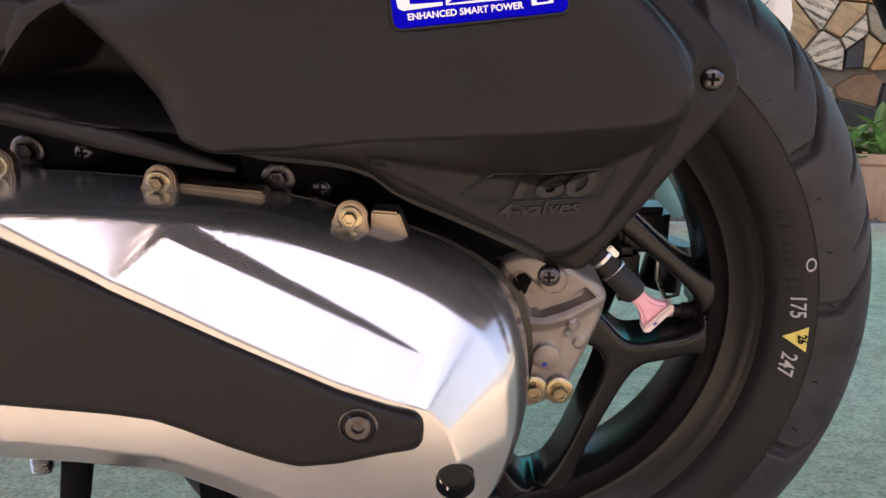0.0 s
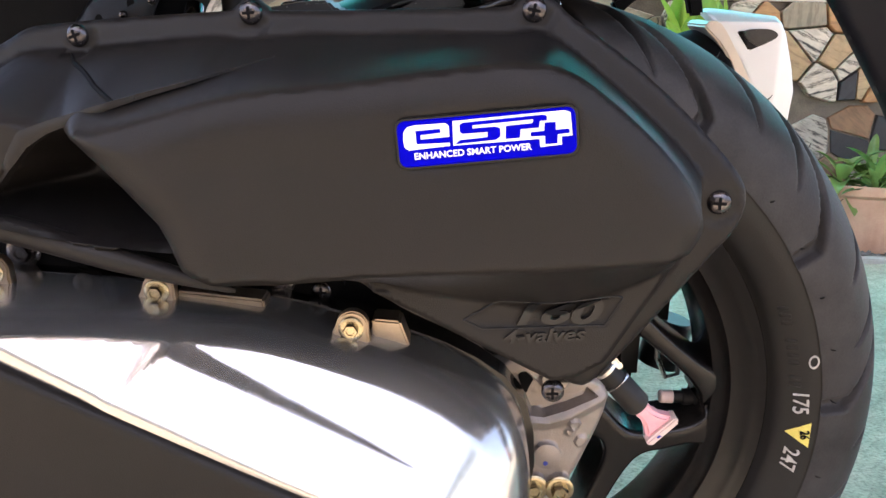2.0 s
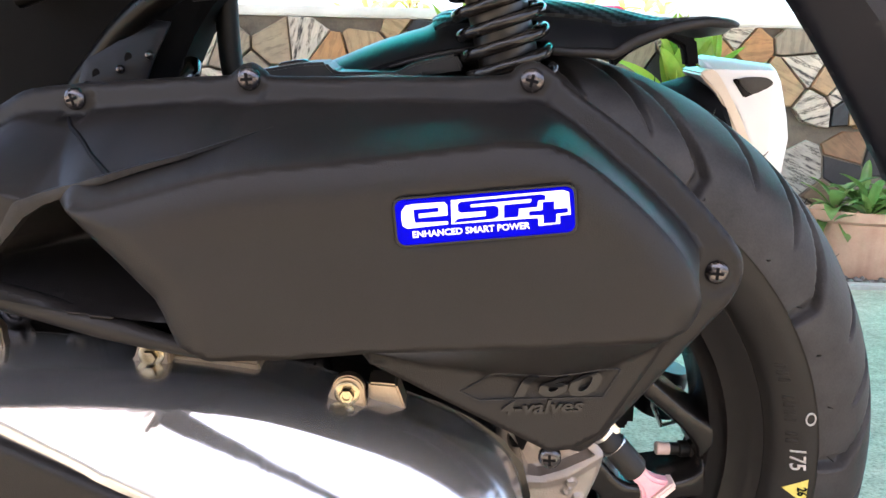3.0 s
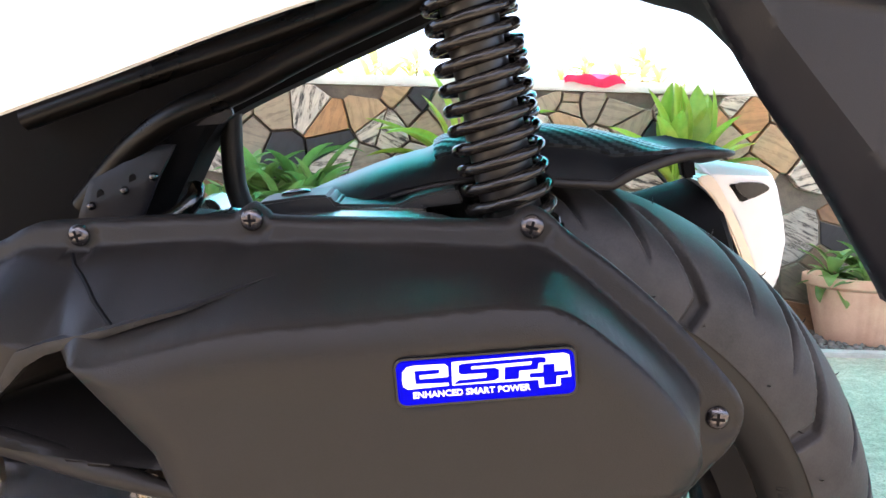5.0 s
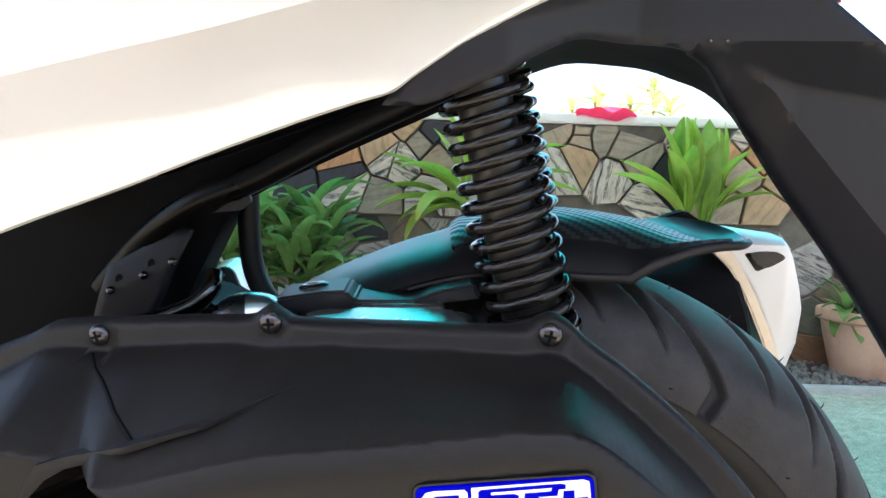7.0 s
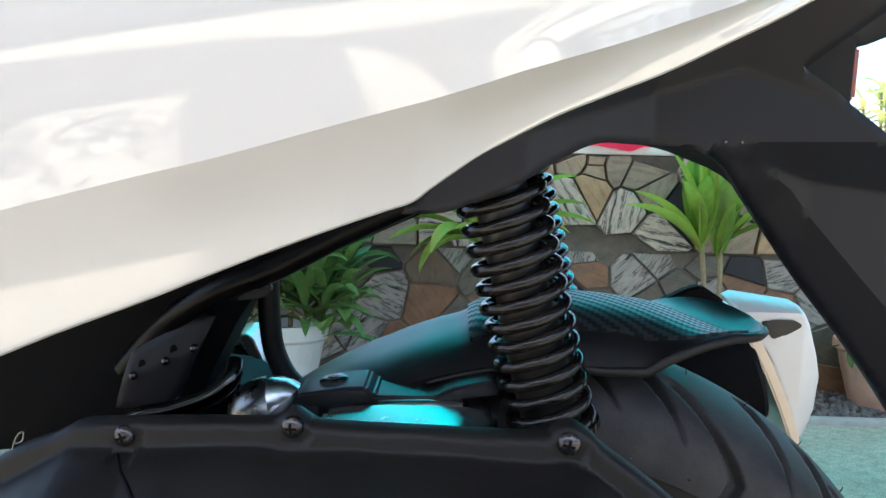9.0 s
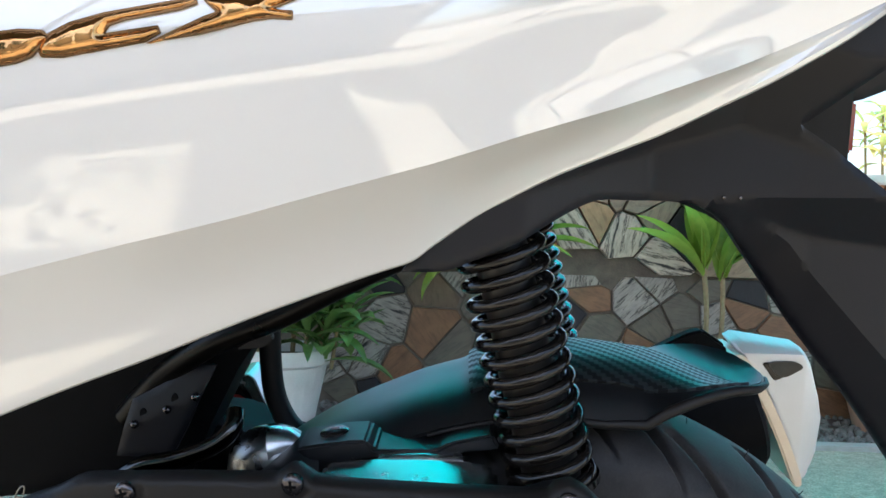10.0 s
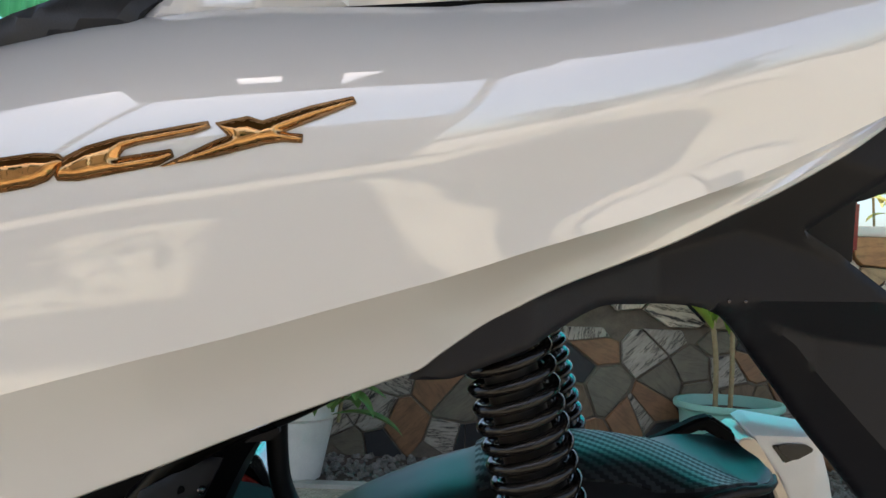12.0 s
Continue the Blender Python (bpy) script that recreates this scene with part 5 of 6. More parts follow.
# white body panel
SX = np.array([-0.42, -0.34, -0.282, -0.237, -0.194, -0.151, -0.109, -0.085, -0.070, -0.060, -0.040, -0.020, 0.0, 0.026, 0.052, 0.078, 0.103, 0.128, 0.145, 0.175])
Z_LOW = np.interp(SX, [-0.42, -0.274, -0.234, -0.192, -0.151, -0.110, -0.085, -0.070, -0.060, -0.040, -0.020, 0.0, 0.053, 0.107, 0.134, 0.153, 0.175], [0.4876, 0.5420, 0.5590, 0.5752, 0.5924, 0.6083, 0.6171, 0.6223, 0.6299, 0.6440, 0.6555, 0.6660, 0.6885, 0.7156, 0.7316, 0.7448, 0.7601])
Z_CREASE = np.interp(SX, [-0.42, -0.247, -0.200, -0.152, -0.103, -0.054, -0.016, 0.022, 0.075, 0.109, 0.131, 0.151, 0.175], [0.568, 0.619, 0.632, 0.6445, 0.659, 0.673, 0.686, 0.6976, 0.7165, 0.7305, 0.7407, 0.7503, 0.7618])
Z_TOP = np.interp(SX, [-0.42, -0.274, -0.224, -0.164, -0.058, -0.006, 0.06, 0.12, 0.175], [0.742, 0.766, 0.780, 0.790, 0.799, 0.804, 0.816, 0.834, 0.852])
Y_MAX = np.interp(SX, [-0.42, -0.28, -0.218, -0.10, 0.0, 0.06, 0.12, 0.175], [-0.186, -0.178, -0.171, -0.157, -0.142, -0.130, -0.114, -0.096])
Y_LOW = np.interp(SX, [-0.42, -0.28, -0.15, -0.109, -0.07, -0.04, 0.0, 0.06, 0.145, 0.175], [-0.154, -0.1416, -0.1251, -0.1206, -0.1130, -0.1085, -0.110, -0.110, -0.100, -0.088])


def body_section(i):
    zl, zc, zt, ym, yl = Z_LOW[i], Z_CREASE[i], Z_TOP[i], Y_MAX[i], Y_LOW[i]
    k = float(np.interp(SX[i], [-0.06, 0.01, 0.085, 0.12], [0, 1, 1, 0]))
    mid = curve_pts([(ym + 0.0055 - 0.0014 * k, zc), (ym + 0.0037 + 0.0009 * k, zc + 0.13 * (zt - zc)), (ym + 0.0018 + 0.0014 * k, zc + 0.28 * (zt - zc)), (ym + 0.0005, zc + 0.50 * (zt - zc)), (ym + 0.006, zc + 0.70 * (zt - zc)), (ym + 0.018, zc + 0.86 * (zt - zc)), (ym + 0.040, zt), (ym + 0.065, zt + 0.010), (ym + 0.10, zt + 0.014)], 4)
    low = [(yl + 0.010, zl + 0.002), (yl + 0.0012, zl - 0.0004), (yl - 0.0012, zl + 0.0008), (yl - 0.0022, zl + 0.0032)]
    a, b = np.array(low[-1]), mid[0]
    tuck = [tuple(a + (b - a) * t + np.array((0.0035 * math.sin(math.pi * t), 0))) for t in (0.2, 0.4, 0.6, 0.8, 0.93)]
    return np.vstack([low, tuck, mid])


def body_bm():
    secs = np.array([body_section(i) for i in range(len(SX))])
    smooth = curve_pts(np.concatenate([SX[:, None], secs.reshape(len(SX), -1)], 1), 5)
    bm = bmesh.new()
    rows = []
    for row in smooth:
        x, yz = row[0], row[1:].reshape(-1, 2)
        rows.append([bm.verts.new((x, q[0], q[1])) for q in yz])
    for p, q in zip(rows, rows[1:]):
        for j in range(len(p) - 1):
            bm.faces.new((p[j], p[j + 1], q[j + 1], q[j]))
    return bm, smooth


body_mesh, BODY = body_bm()


def body_depth(x, z):
    row = BODY[np.abs(BODY[:, 0] - x).argmin()][1:].reshape(-1, 2)[3:]
    return float(np.interp(z, row[:, 1], row[:, 0]))


body = part("body_panel", body_mesh, "white", scooter, "glossy pearl white side body panel", sharp=24)
# plain gold trim shapes of the emblem
EMBLEM = ([(-0.300, 0.713), (-0.2459, 0.7205), (-0.2312, 0.7230), (-0.2214, 0.7229), (-0.2183, 0.7206), (-0.2253, 0.7126), (-0.2314, 0.7101), (-0.2462, 0.7069), (-0.300, 0.696)],
          [(-0.2226, 0.7160), (-0.2201, 0.7207), (-0.2101, 0.7264), (-0.1965, 0.7308), (-0.1597, 0.7384), (-0.1588, 0.7368), (-0.1658, 0.7340), (-0.1880, 0.7290), (-0.1945, 0.7265), (-0.1962, 0.7220), (-0.1744, 0.7260), (-0.1735, 0.7240), (-0.1794, 0.7203), (-0.2128, 0.7130), (-0.2210, 0.7129)],
          [(-0.1785, 0.7190), (-0.1564, 0.7300), (-0.1502, 0.7330), (-0.1562, 0.7378), (-0.1429, 0.7409), (-0.1367, 0.7391), (-0.1172, 0.7459), (-0.0985, 0.7508), (-0.0973, 0.7490), (-0.1135, 0.7418), (-0.1281, 0.7354), (-0.1195, 0.7339), (-0.1195, 0.7313), (-0.1281, 0.7316), (-0.1355, 0.7303), (-0.1577, 0.7240)])


def on_body(poly, lift, thick, bevel):
    bm = prism(poly, -lift, thick, bevel, 2)
    bmesh.ops.triangulate(bm, faces=[f for f in bm.faces if len(f.verts) > 4])
    for v in bm.verts:
        v.co.y += body_depth(v.co.x, v.co.z)
    return bm


def trim_height(line):
    """Depth of a rounded trim shape on the panel: it rises from its edge to a smooth back."""
    def height(P):
        d = np.where(within(P, line), far_from(P, line), 0)
        return np.array([body_depth(x, z) for x, z in P]) - 0.0010 - 0.0030 * np.sin(np.pi / 2 * np.clip(d / 0.0042, 0, 1))
    return height


for poly in EMBLEM:
    edge = part("emblem", on_body(grown(poly, 0.0008), 0.0012, 0.002, 0.0003), "gold_edge", body, "bronze-edged gold chrome trim shape")
    line = np.array(grown(poly, -0.0002))
    face = part("emblem_face", relief(line, trim_height(line), 0.0010, 0.002, 0.0), "gold", body, "gold chrome face", sharp=180)
    true_normals(face, trim_height(line), line, 0.0009, 0.0002)

# seat and grab rail above the panel
seat_line = curve_pts([(-0.46, 0.735), (-0.34, 0.752), (-0.282, 0.764), (-0.251, 0.773), (-0.224, 0.780), (-0.208, 0.7845), (-0.204, 0.793), (-0.195, 0.802), (-0.215, 0.812), (-0.2469, 0.8006), (-0.2847, 0.7834), (-0.36, 0.757), (-0.46, 0.745)], 4, True)
part("seat", relief(seat_line, lambda P: -0.128 + 0.9 * np.clip(P[:, 1] - 0.79, 0, 1) - 0.06 * (P[:, 0] + 0.2), 0.006, 0.12, 0.006), "seat", scooter, "black vinyl seat edge")
rail_line = curve_pts([(-0.2095, 0.7845), (-0.203, 0.793), (-0.190, 0.801), (-0.160, 0.806), (-0.05, 0.818), (0.05, 0.83), (0.05, 0.81), (-0.045, 0.8015), (-0.058, 0.8002), (-0.164, 0.7915), (-0.195, 0.7875)], 4, True)
part("grab_rail", relief(rail_line, lambda P: -0.118 + 1.2 * np.clip(P[:, 1] - 0.80, 0, 1), 0.004, 0.03, 0.004), "white", scooter, "white grab rail base above the side panel")
part("rail_gap", tube([(-0.208, -0.116, 0.784), (-0.164, -0.117, 0.7905), (-0.058, -0.112, 0.7992), (-0.045, -0.108, 0.8012), (0.05, -0.10, 0.807)], 0.0016, 8), "dark", scooter)

# black tail under the panel
tail_line = np.vstack([curve_pts([(-0.076, 0.6155), (-0.055, 0.6165), (-0.037, 0.6235), (-0.016, 0.633), (0.0, 0.642), (0.022, 0.6515), (0.045, 0.6510), (0.076, 0.6498), (0.088, 0.6455), (0.098, 0.6390), (0.113, 0.6225), (0.129, 0.6035), (0.158, 0.5680), (0.186, 0.5360), (0.219, 0.4950), (0.26, 0.44)], 3),
                       [(0.30, 0.45), (0.27, 0.56), (0.245, 0.614), (0.205, 0.642), (0.175, 0.6635), (0.151, 0.681), (0.131, 0.6925), (0.150, 0.71), (0.18, 0.735), (0.21, 0.79), (0.145, 0.757), (0.10, 0.725), (0.05, 0.70), (0.0, 0.673), (-0.04, 0.652), (-0.060, 0.638)]])
lip_fold = np.array([(0.090, 0.6535), (0.109, 0.6450), (0.124, 0.6365), (0.137, 0.6275), (0.154, 0.608), (0.182, 0.5790), (0.235, 0.525), (0.275, 0.488)])
arch = tail_line[np.argmin(np.abs(tail_line - [0.088, 0.6455]).sum(1)):46]
lip = np.vstack([arch + [-0.004, -0.004], lip_fold[::-1]])
fold = np.array([(0.092, 0.6535), (0.255, 0.6570)])


def tail_height(P):
    y = -0.062 - 0.046 * np.clip((0.055 - P[:, 0]) / 0.07, 0, 1) - 0.55 * np.clip(P[:, 1] - 0.676 - 0.30 * np.interp(P[:, 0], [-0.1, 0.10, 0.15], [-0.15, 0.05, 0.0]), 0, 0.05)
    y = y + 0.80 * np.clip(0.6535 + 0.02 * (P[:, 0] - 0.09) - P[:, 1], 0, np.interp(P[:, 0], [0.09, 0.15, 0.22], [0.004, 0.024, 0.034])) * np.clip((P[:, 0] - 0.090) / 0.02, 0, 1)
    return y + 0.75 * np.where(within(P, lip), far_from(P, lip_fold, False), 0)


tail = part("tail_fender", relief(tail_line, tail_height, 0.003, 0.008, 0.002, ((fold, False), (lip_fold, False))), "plastic_tail", scooter, "matte black plastic tail and rear fender stay")
front = tail_line[(tail_line[:, 0] > -0.045) & (tail_line[:, 0] < 0.19) & (np.arange(len(tail_line)) < 46)]
back = curve_pts([(-0.045, 0.616), (0.0, 0.6365), (0.015, 0.6440), (0.031, 0.6482), (0.06, 0.6470), (0.087, 0.6445), (0.112, 0.6365), (0.132, 0.6250), (0.150, 0.6000), (0.166, 0.5740), (0.185, 0.5420)], 4)
back = even(back, 0.001, False)[np.linspace(0, len(even(back, 0.001, False)) - 1, len(front)).astype(int)]
bm = bmesh.new()
ys = tail_height(front)
rows = []
for u in (0.03, 0.35, 0.7, 1.0):
    rows.append([bm.verts.new((p[0] + (q[0] - p[0]) * u, float(y) + 0.004 + (float(np.interp(q[0], [0.11, 0.155, 0.185], [0.09, 0.02, float(ys[-1]) + 0.006])) - float(y) - 0.004) * u, p[1] + (q[1] - p[1]) * u + 0.0015 * math.sin(math.pi * u))) for p, q, y in zip(front, back, ys)])
deep = np.interp(back[:, 0], [0.0, 0.03, 0.09, 0.125, 0.15], [0.5, 1, 1, 0.6, 0])
rows.append([bm.verts.new((v.co.x + 0.028 * w, v.co.y + 0.10 * w + 0.001, v.co.z + 0.001 * w)) for v, w in zip(rows[-1], deep)])
rows.append([bm.verts.new((v.co.x, v.co.y + 0.002, v.co.z + 0.03)) for v in rows[-1]])
for a, b in zip(rows, rows[1:]):
    for k in range(len(a) - 1):
        bm.faces.new((a[k], a[k + 1], b[k + 1], b[k]))
part("tail_underside", bm, "dark", tail, "black underside of the tail")
for x in (0.0940, 0.1030):
    part("tail_screw", at_front(screw_bm(0.0011, 0.0007), x, float(tail_height(np.array([[x, 0.6530]]))[0]) - 0.0006, 0.6535), "black_screw", tail)
part("tail_cowl", relief(curve_pts([(0.08, 0.70), (0.13, 0.722), (0.165, 0.705), (0.215, 0.725), (0.25, 0.76), (0.20, 0.80), (0.14, 0.765), (0.10, 0.735)], 3, True), lambda P: np.full(len(P), -0.025), 0.008, 0.10, 0.006), "plastic_tail", scooter, "black plastic tail cowl")
part("rear_reflector", block(0.165, 0.1795, -0.020, 0.030, 0.6780, 0.7080, 0.0015), "red", scooter, "red rear reflector")
part("reflector_holder", block(0.140, 0.1735, -0.030, 0.034, 0.670, 0.716, 0.003), "plastic", scooter, "black reflector holder")
# dark inner frame beneath the panel
inner = part("inner_fender", relief([(-0.42, 0.42), (-0.42, 0.56), (-0.30, 0.60), (-0.10, 0.66), (0.02, 0.68), (0.0, 0.645), (-0.030, 0.620), (-0.0516, 0.6096), (-0.10, 0.587), (-0.147, 0.5643), (-0.1657, 0.5547), (-0.1805, 0.5463), (-0.195, 0.525), (-0.2158, 0.4825), (-0.232, 0.44)], lambda P: 0.024 - 0.25 * np.clip(P[:, 1] - 0.575, 0, 0.2), 0.008, 0.05, 0.004), "dark", scooter, "black inner fender in shadow")
part("frame_tube", tube(curve_pts([(-0.272, 0.024, 0.488), (-0.250, 0.018, 0.5125), (-0.2308, 0.008, 0.5300), (-0.2107, 0.0, 0.5442), (-0.1926, -0.004, 0.5545), (-0.1607, -0.006, 0.5680), (-0.115, -0.008, 0.5930), (-0.0531, -0.010, 0.6230), (-0.03, -0.010, 0.634)], 5), 0.0085, 16), "frame_paint", scooter, "black frame tube under the panel")
part("frame_tube", tube(curve_pts([(-0.30, 0.010, 0.545), (-0.22, 0.006, 0.5745), (-0.15, 0.002, 0.5990), (-0.08, 0.0, 0.6270), (-0.04, 0.0, 0.645)], 5), 0.0075, 14), "frame_paint", scooter, "black frame tube under the panel")
rail_low = curve_pts([(-0.30, 0.425), (-0.2240, 0.4860), (-0.1990, 0.5360), (-0.1871, 0.5441), (-0.1716, 0.5529), (-0.1523, 0.5629), (-0.1000, 0.5875), (-0.0523, 0.6103), (-0.030, 0.621)], 3)
part("frame_rail", relief(np.vstack([rail_low, [(-0.03, 0.66), (-0.10, 0.640), (-0.30, 0.570)]]), lambda P: 0.055 - 0.5 * np.clip(0.016 - far_from(P, rail_low, False), 0, 1), 0.004, 0.03, 0.002), "frame_paint", scooter, "black folded frame cover under the panel")
plate_line = [(-0.2694, 0.4700), (-0.2591, 0.5075), (-0.2385, 0.5188), (-0.2206, 0.5334), (-0.2033, 0.5322), (-0.2144, 0.5089), (-0.222, 0.4907), (-0.233, 0.4700)]
crease = np.array([(-0.2620, 0.4895), (-0.2110, 0.5145)])
plate = part("frame_bracket", relief(plate_line, lambda P: -0.001 + 0.25 * np.clip((P[:, 1] - 0.4895) - 0.49 * (P[:, 0] + 0.262), 0, 1), 0.003, 0.003, 0.001, ((crease, False),)), "plastic_tail", scooter, "stamped black bracket plate with screws")
for x, z in ((-0.2563, 0.4924), (-0.2347, 0.5029), (-0.2161, 0.5121)):
    part("bracket_screw", at_front(screw_bm(0.0028, 0.0026), x, -0.0015, z), "black_screw", plate)
part("frame_gusset", prism([(-0.1883, 0.5446), (-0.1786, 0.5522), (-0.1670, 0.5584), (-0.1650, 0.5522), (-0.1715, 0.5466)], -0.003, 0.003, 0.0006), "plastic_tail", plate, "small grey gusset")
for x, z in ((-0.2508, 0.4990), (-0.2299, 0.5095)):
    part("bracket_hole", at_front(moved(lathe([(0.0026, 0.0), (0.0024, 0.0006), (0, 0.0006)], 16), Matrix.Diagonal((1, 1.6, 1, 1))), x, 0.0005, z), "dark", plate)
part("cable", tube(curve_pts([(-0.2905, -0.09, 0.470), (-0.2880, -0.09, 0.480), (-0.2850, -0.09, 0.4865), (-0.2820, -0.09, 0.4880), (-0.2830, -0.09, 0.4830), (-0.2870, -0.09, 0.4815)], 6), 0.0005, 6), "dull_metal", scooter, "thin wire clip")

# ---- garden: pots, plants, cloth ----
def pot_bm(r_top, r_foot, h, band, ribs=0, amp=0.0):
    n = 96
    prof = [(0.0, 0.0), (r_foot * 0.96, 0.0), (r_foot, 0.006), (r_foot + (r_top - r_foot) * 0.30 * 0.86, h * 0.30), (r_foot + (r_top - r_foot) * 0.62 * 0.86, h * 0.60), (r_top * 0.90, h - band - 0.004), (r_top * 0.965, h - band), (r_top, h - band + 0.006), (r_top, h - 0.006), (r_top * 0.985, h), (r_top * 0.93, h), (r_top * 0.90, h - 0.008), (r_top * 0.86, h - 0.045), (0.0, h - 0.04)]
    bm = lathe(prof, n)
    if ribs:
        for v in bm.verts:
            r = math.hypot(v.co.x, v.co.y)
            if 0.004 < v.co.z < h - band - 0.001 and r > r_foot * 0.9:
                k = 1 + amp * math.cos(ribs * math.atan2(v.co.y, v.co.x))
                v.co.x, v.co.y = v.co.x * k, v.co.y * k
    return bm


def pot(name, x, y, r_top, r_foot, h, band, mat, label, ribs=0, amp=0.0, soil=True):
    p = tagged(part(name, pot_bm(r_top, r_foot, h, band, ribs, amp), mat, None, label), category="pot")
    p.location = (x, y, 0.0)
    if soil:
        part("soil", lathe([(0, h - 0.034), (r_top * 0.5, h - 0.030), (r_top * 0.875, h - 0.036)], 32), "soil", p)
    return p


pot("plant_pot", 1.435, 2.76, 0.185, 0.128, 0.222, 0.036, "terracotta", "ribbed pale terracotta plant pot on gravel", 32, 0.012)
pot("plant_pot", -0.575, 2.60, 0.158, 0.105, 0.245, 0.050, "pot_white", "white plastic plant pot with a rolled rim", 24, 0.008)
pot("plant_pot", 0.845, 2.76, 0.176, 0.125, 0.262, 0.024, "pot_teal", "pale green plastic plant pot against the stone wall")


def leaf_mesh(name, length, width, droop, fold, mat, n=9, wave=0.0, shape=1.0):
    """A blade that rises along +x, bends down towards its tip and is folded along its midrib."""
    bm = bmesh.new()
    rows = []
    ang, x, z = radians(62), 0.0, 0.0
    for i in range(n + 1):
        t = i / n
        w = width * (math.sin(math.pi * min(1, (t * 0.93 + 0.06)) ** shape)) ** 0.8 * (1 if t < 0.97 else 0.25)
        lift = fold * w
        rows.append([bm.verts.new((x - lift * 0.0, s * w / 2, z + abs(s) * lift + wave * math.sin(9 * t + 2 * s))) for s in (-1, -0.5, 0, 0.5, 1)])
        ang -= droop / n
        x, z = x + math.cos(ang) * length / n, z + math.sin(ang) * length / n
    for p, q in zip(rows, rows[1:]):
        for j in range(4):
            bm.faces.new((p[j], p[j + 1], q[j + 1], q[j]))
    me = bpy.data.meshes.new(name)
    bm.to_mesh(me)
    bm.free()
    me.shade_smooth()
    me.materials.append(M[mat])
    return me


def stem_bm(pts, r):
    return tube(curve_pts(pts, 4), r, 8)


rng = random.Random(4)


def plant(label, x, y, z, stems, leaves, meshes, spread=(20, 75), stem_mat="stem", scale=(0.75, 1.1), stretch=0.06):
    """A leafy plant: its stems, and leaves set round the top of each."""
    th = tagged(new("potted_plant"), label, "plant")
    th.location = (x, y, z)
    for sx, sy, h, r in stems:
        top = (sx * 1.3, sy * 1.3, h)
        part("stem", stem_bm([(sx, sy, -0.03), (sx * 1.1 + 0.006, sy * 1.1, h * 0.5), top], r), stem_mat, th)
        for i in range(leaves):
            t = i / max(1, leaves - 1)
            ob = new("leaf", rng.choice(meshes))
            ob.parent = th
            k = rng.uniform(*scale)
            ob.matrix_basis = Matrix.Translation((top[0], top[1], h - stretch * (1 - t) - 0.01)) @ Matrix.Rotation(2.4 * i + rng.uniform(-0.35, 0.35), 4, "Z") @ Matrix.Rotation(radians(rng.uniform(*spread) * (1 - t) - 18 * t), 4, "Y") @ Matrix.Scale(k, 4)
    return th


def rosette(label, x, y, z, stems, leaves):
    """A cane plant: its stems, each topped by the leaves listed for it as (heading, tip down by, size, mesh)."""
    th = tagged(new("potted_plant"), label, "plant")
    th.location = (x, y, z)
    for (sx, sy, h, r), blades in zip(stems, leaves):
        part("stem", stem_bm([(sx, sy, -0.03), (sx * 1.1 + 0.006, sy * 1.1, h * 0.5), (sx * 1.3, sy * 1.3, h)], r), "stem", th)
        for k, (head, tip, size, mesh) in enumerate(blades):
            ob = new("leaf", mesh)
            ob.parent = th
            ob.matrix_basis = Matrix.Translation((sx * 1.3, sy * 1.3, h - 0.012 * (len(blades) - k) / 2)) @ Matrix.Rotation(radians(head), 4, "Z") @ Matrix.Rotation(radians(tip), 4, "Y") @ Matrix.Scale(size, 4)
    return th


L1, L2, L3 = [leaf_mesh("long_leaf", 0.34, 0.090, radians(a), 0.30, "leaf_lime", 11, shape=b) for a, b in ((45, 0.85), (28, 0.9), (75, 0.85))]
strap_leaves = [leaf_mesh("strap_leaf", 0.25, 0.046, radians(a), 0.3, "leaf", 10) for a in (60, 40, 95)]
broad_leaves = [leaf_mesh("broad_leaf", 0.17, 0.075, radians(a), 0.25, "leaf", wave=0.003) for a in (80, 110, 60)]
N1, N2, N3 = [leaf_mesh("lance_leaf", 0.42, w, radians(a), 0.30, "leaf_lime", 11) for a, w in ((70, 0.082), (35, 0.074), (100, 0.115))]
rosette("tall cane plant with lime green leaves in a pale green pot", 0.850, 2.77, 0.235, [(-0.046, 0.0, 0.305, 0.0088), (0.006, 0.012, 0.30, 0.0086)],
        [[(182, -4, 0.92, L1), (198, 10, 0.98, L1), (172, -26, 1.0, L2), (262, -26, 0.80, L1), (120, -40, 1.0, L2), (188, -44, 0.95, L2), (225, -20, 0.72, L1), (300, -48, 0.95, L2)],
         [(318, -22, 0.92, L1), (345, -8, 0.9, L1), (75, -46, 1.05, L2), (12, 2, 0.85, L1), (285, -30, 0.82, L2), (40, -32, 0.95, L2), (350, 16, 0.72, L1), (165, -52, 0.95, L2), (355, -50, 1.0, L2), (230, -60, 0.9, L2)]])
rosette("slender plant with narrow lime leaves by the wall", 0.085, 2.74, 0.0, [(-0.02, 0.0, 0.55, 0.010), (0.03, 0.03, 0.57, 0.008)],
        [[(180, 8, 0.78, N1), (192, 22, 0.80, N1), (170, -8, 0.80, N1), (205, 34, 0.66, N3), (160, -22, 0.72, N2), (228, 18, 0.66, N3), (185, 40, 0.62, N1), (176, 14, 0.84, N2), (200, -30, 0.8, N2), (215, 4, 0.74, N1)],
         [(0, 0, 0.80, N1), (350, 14, 0.82, N1), (15, -28, 0.92, N2), (25, -40, 0.95, N2), (335, 22, 0.62, N1), (345, -12, 0.82, N1), (90, -24, 0.8, N2), (5, -50, 0.95, N2), (320, -20, 0.78, N1)]])
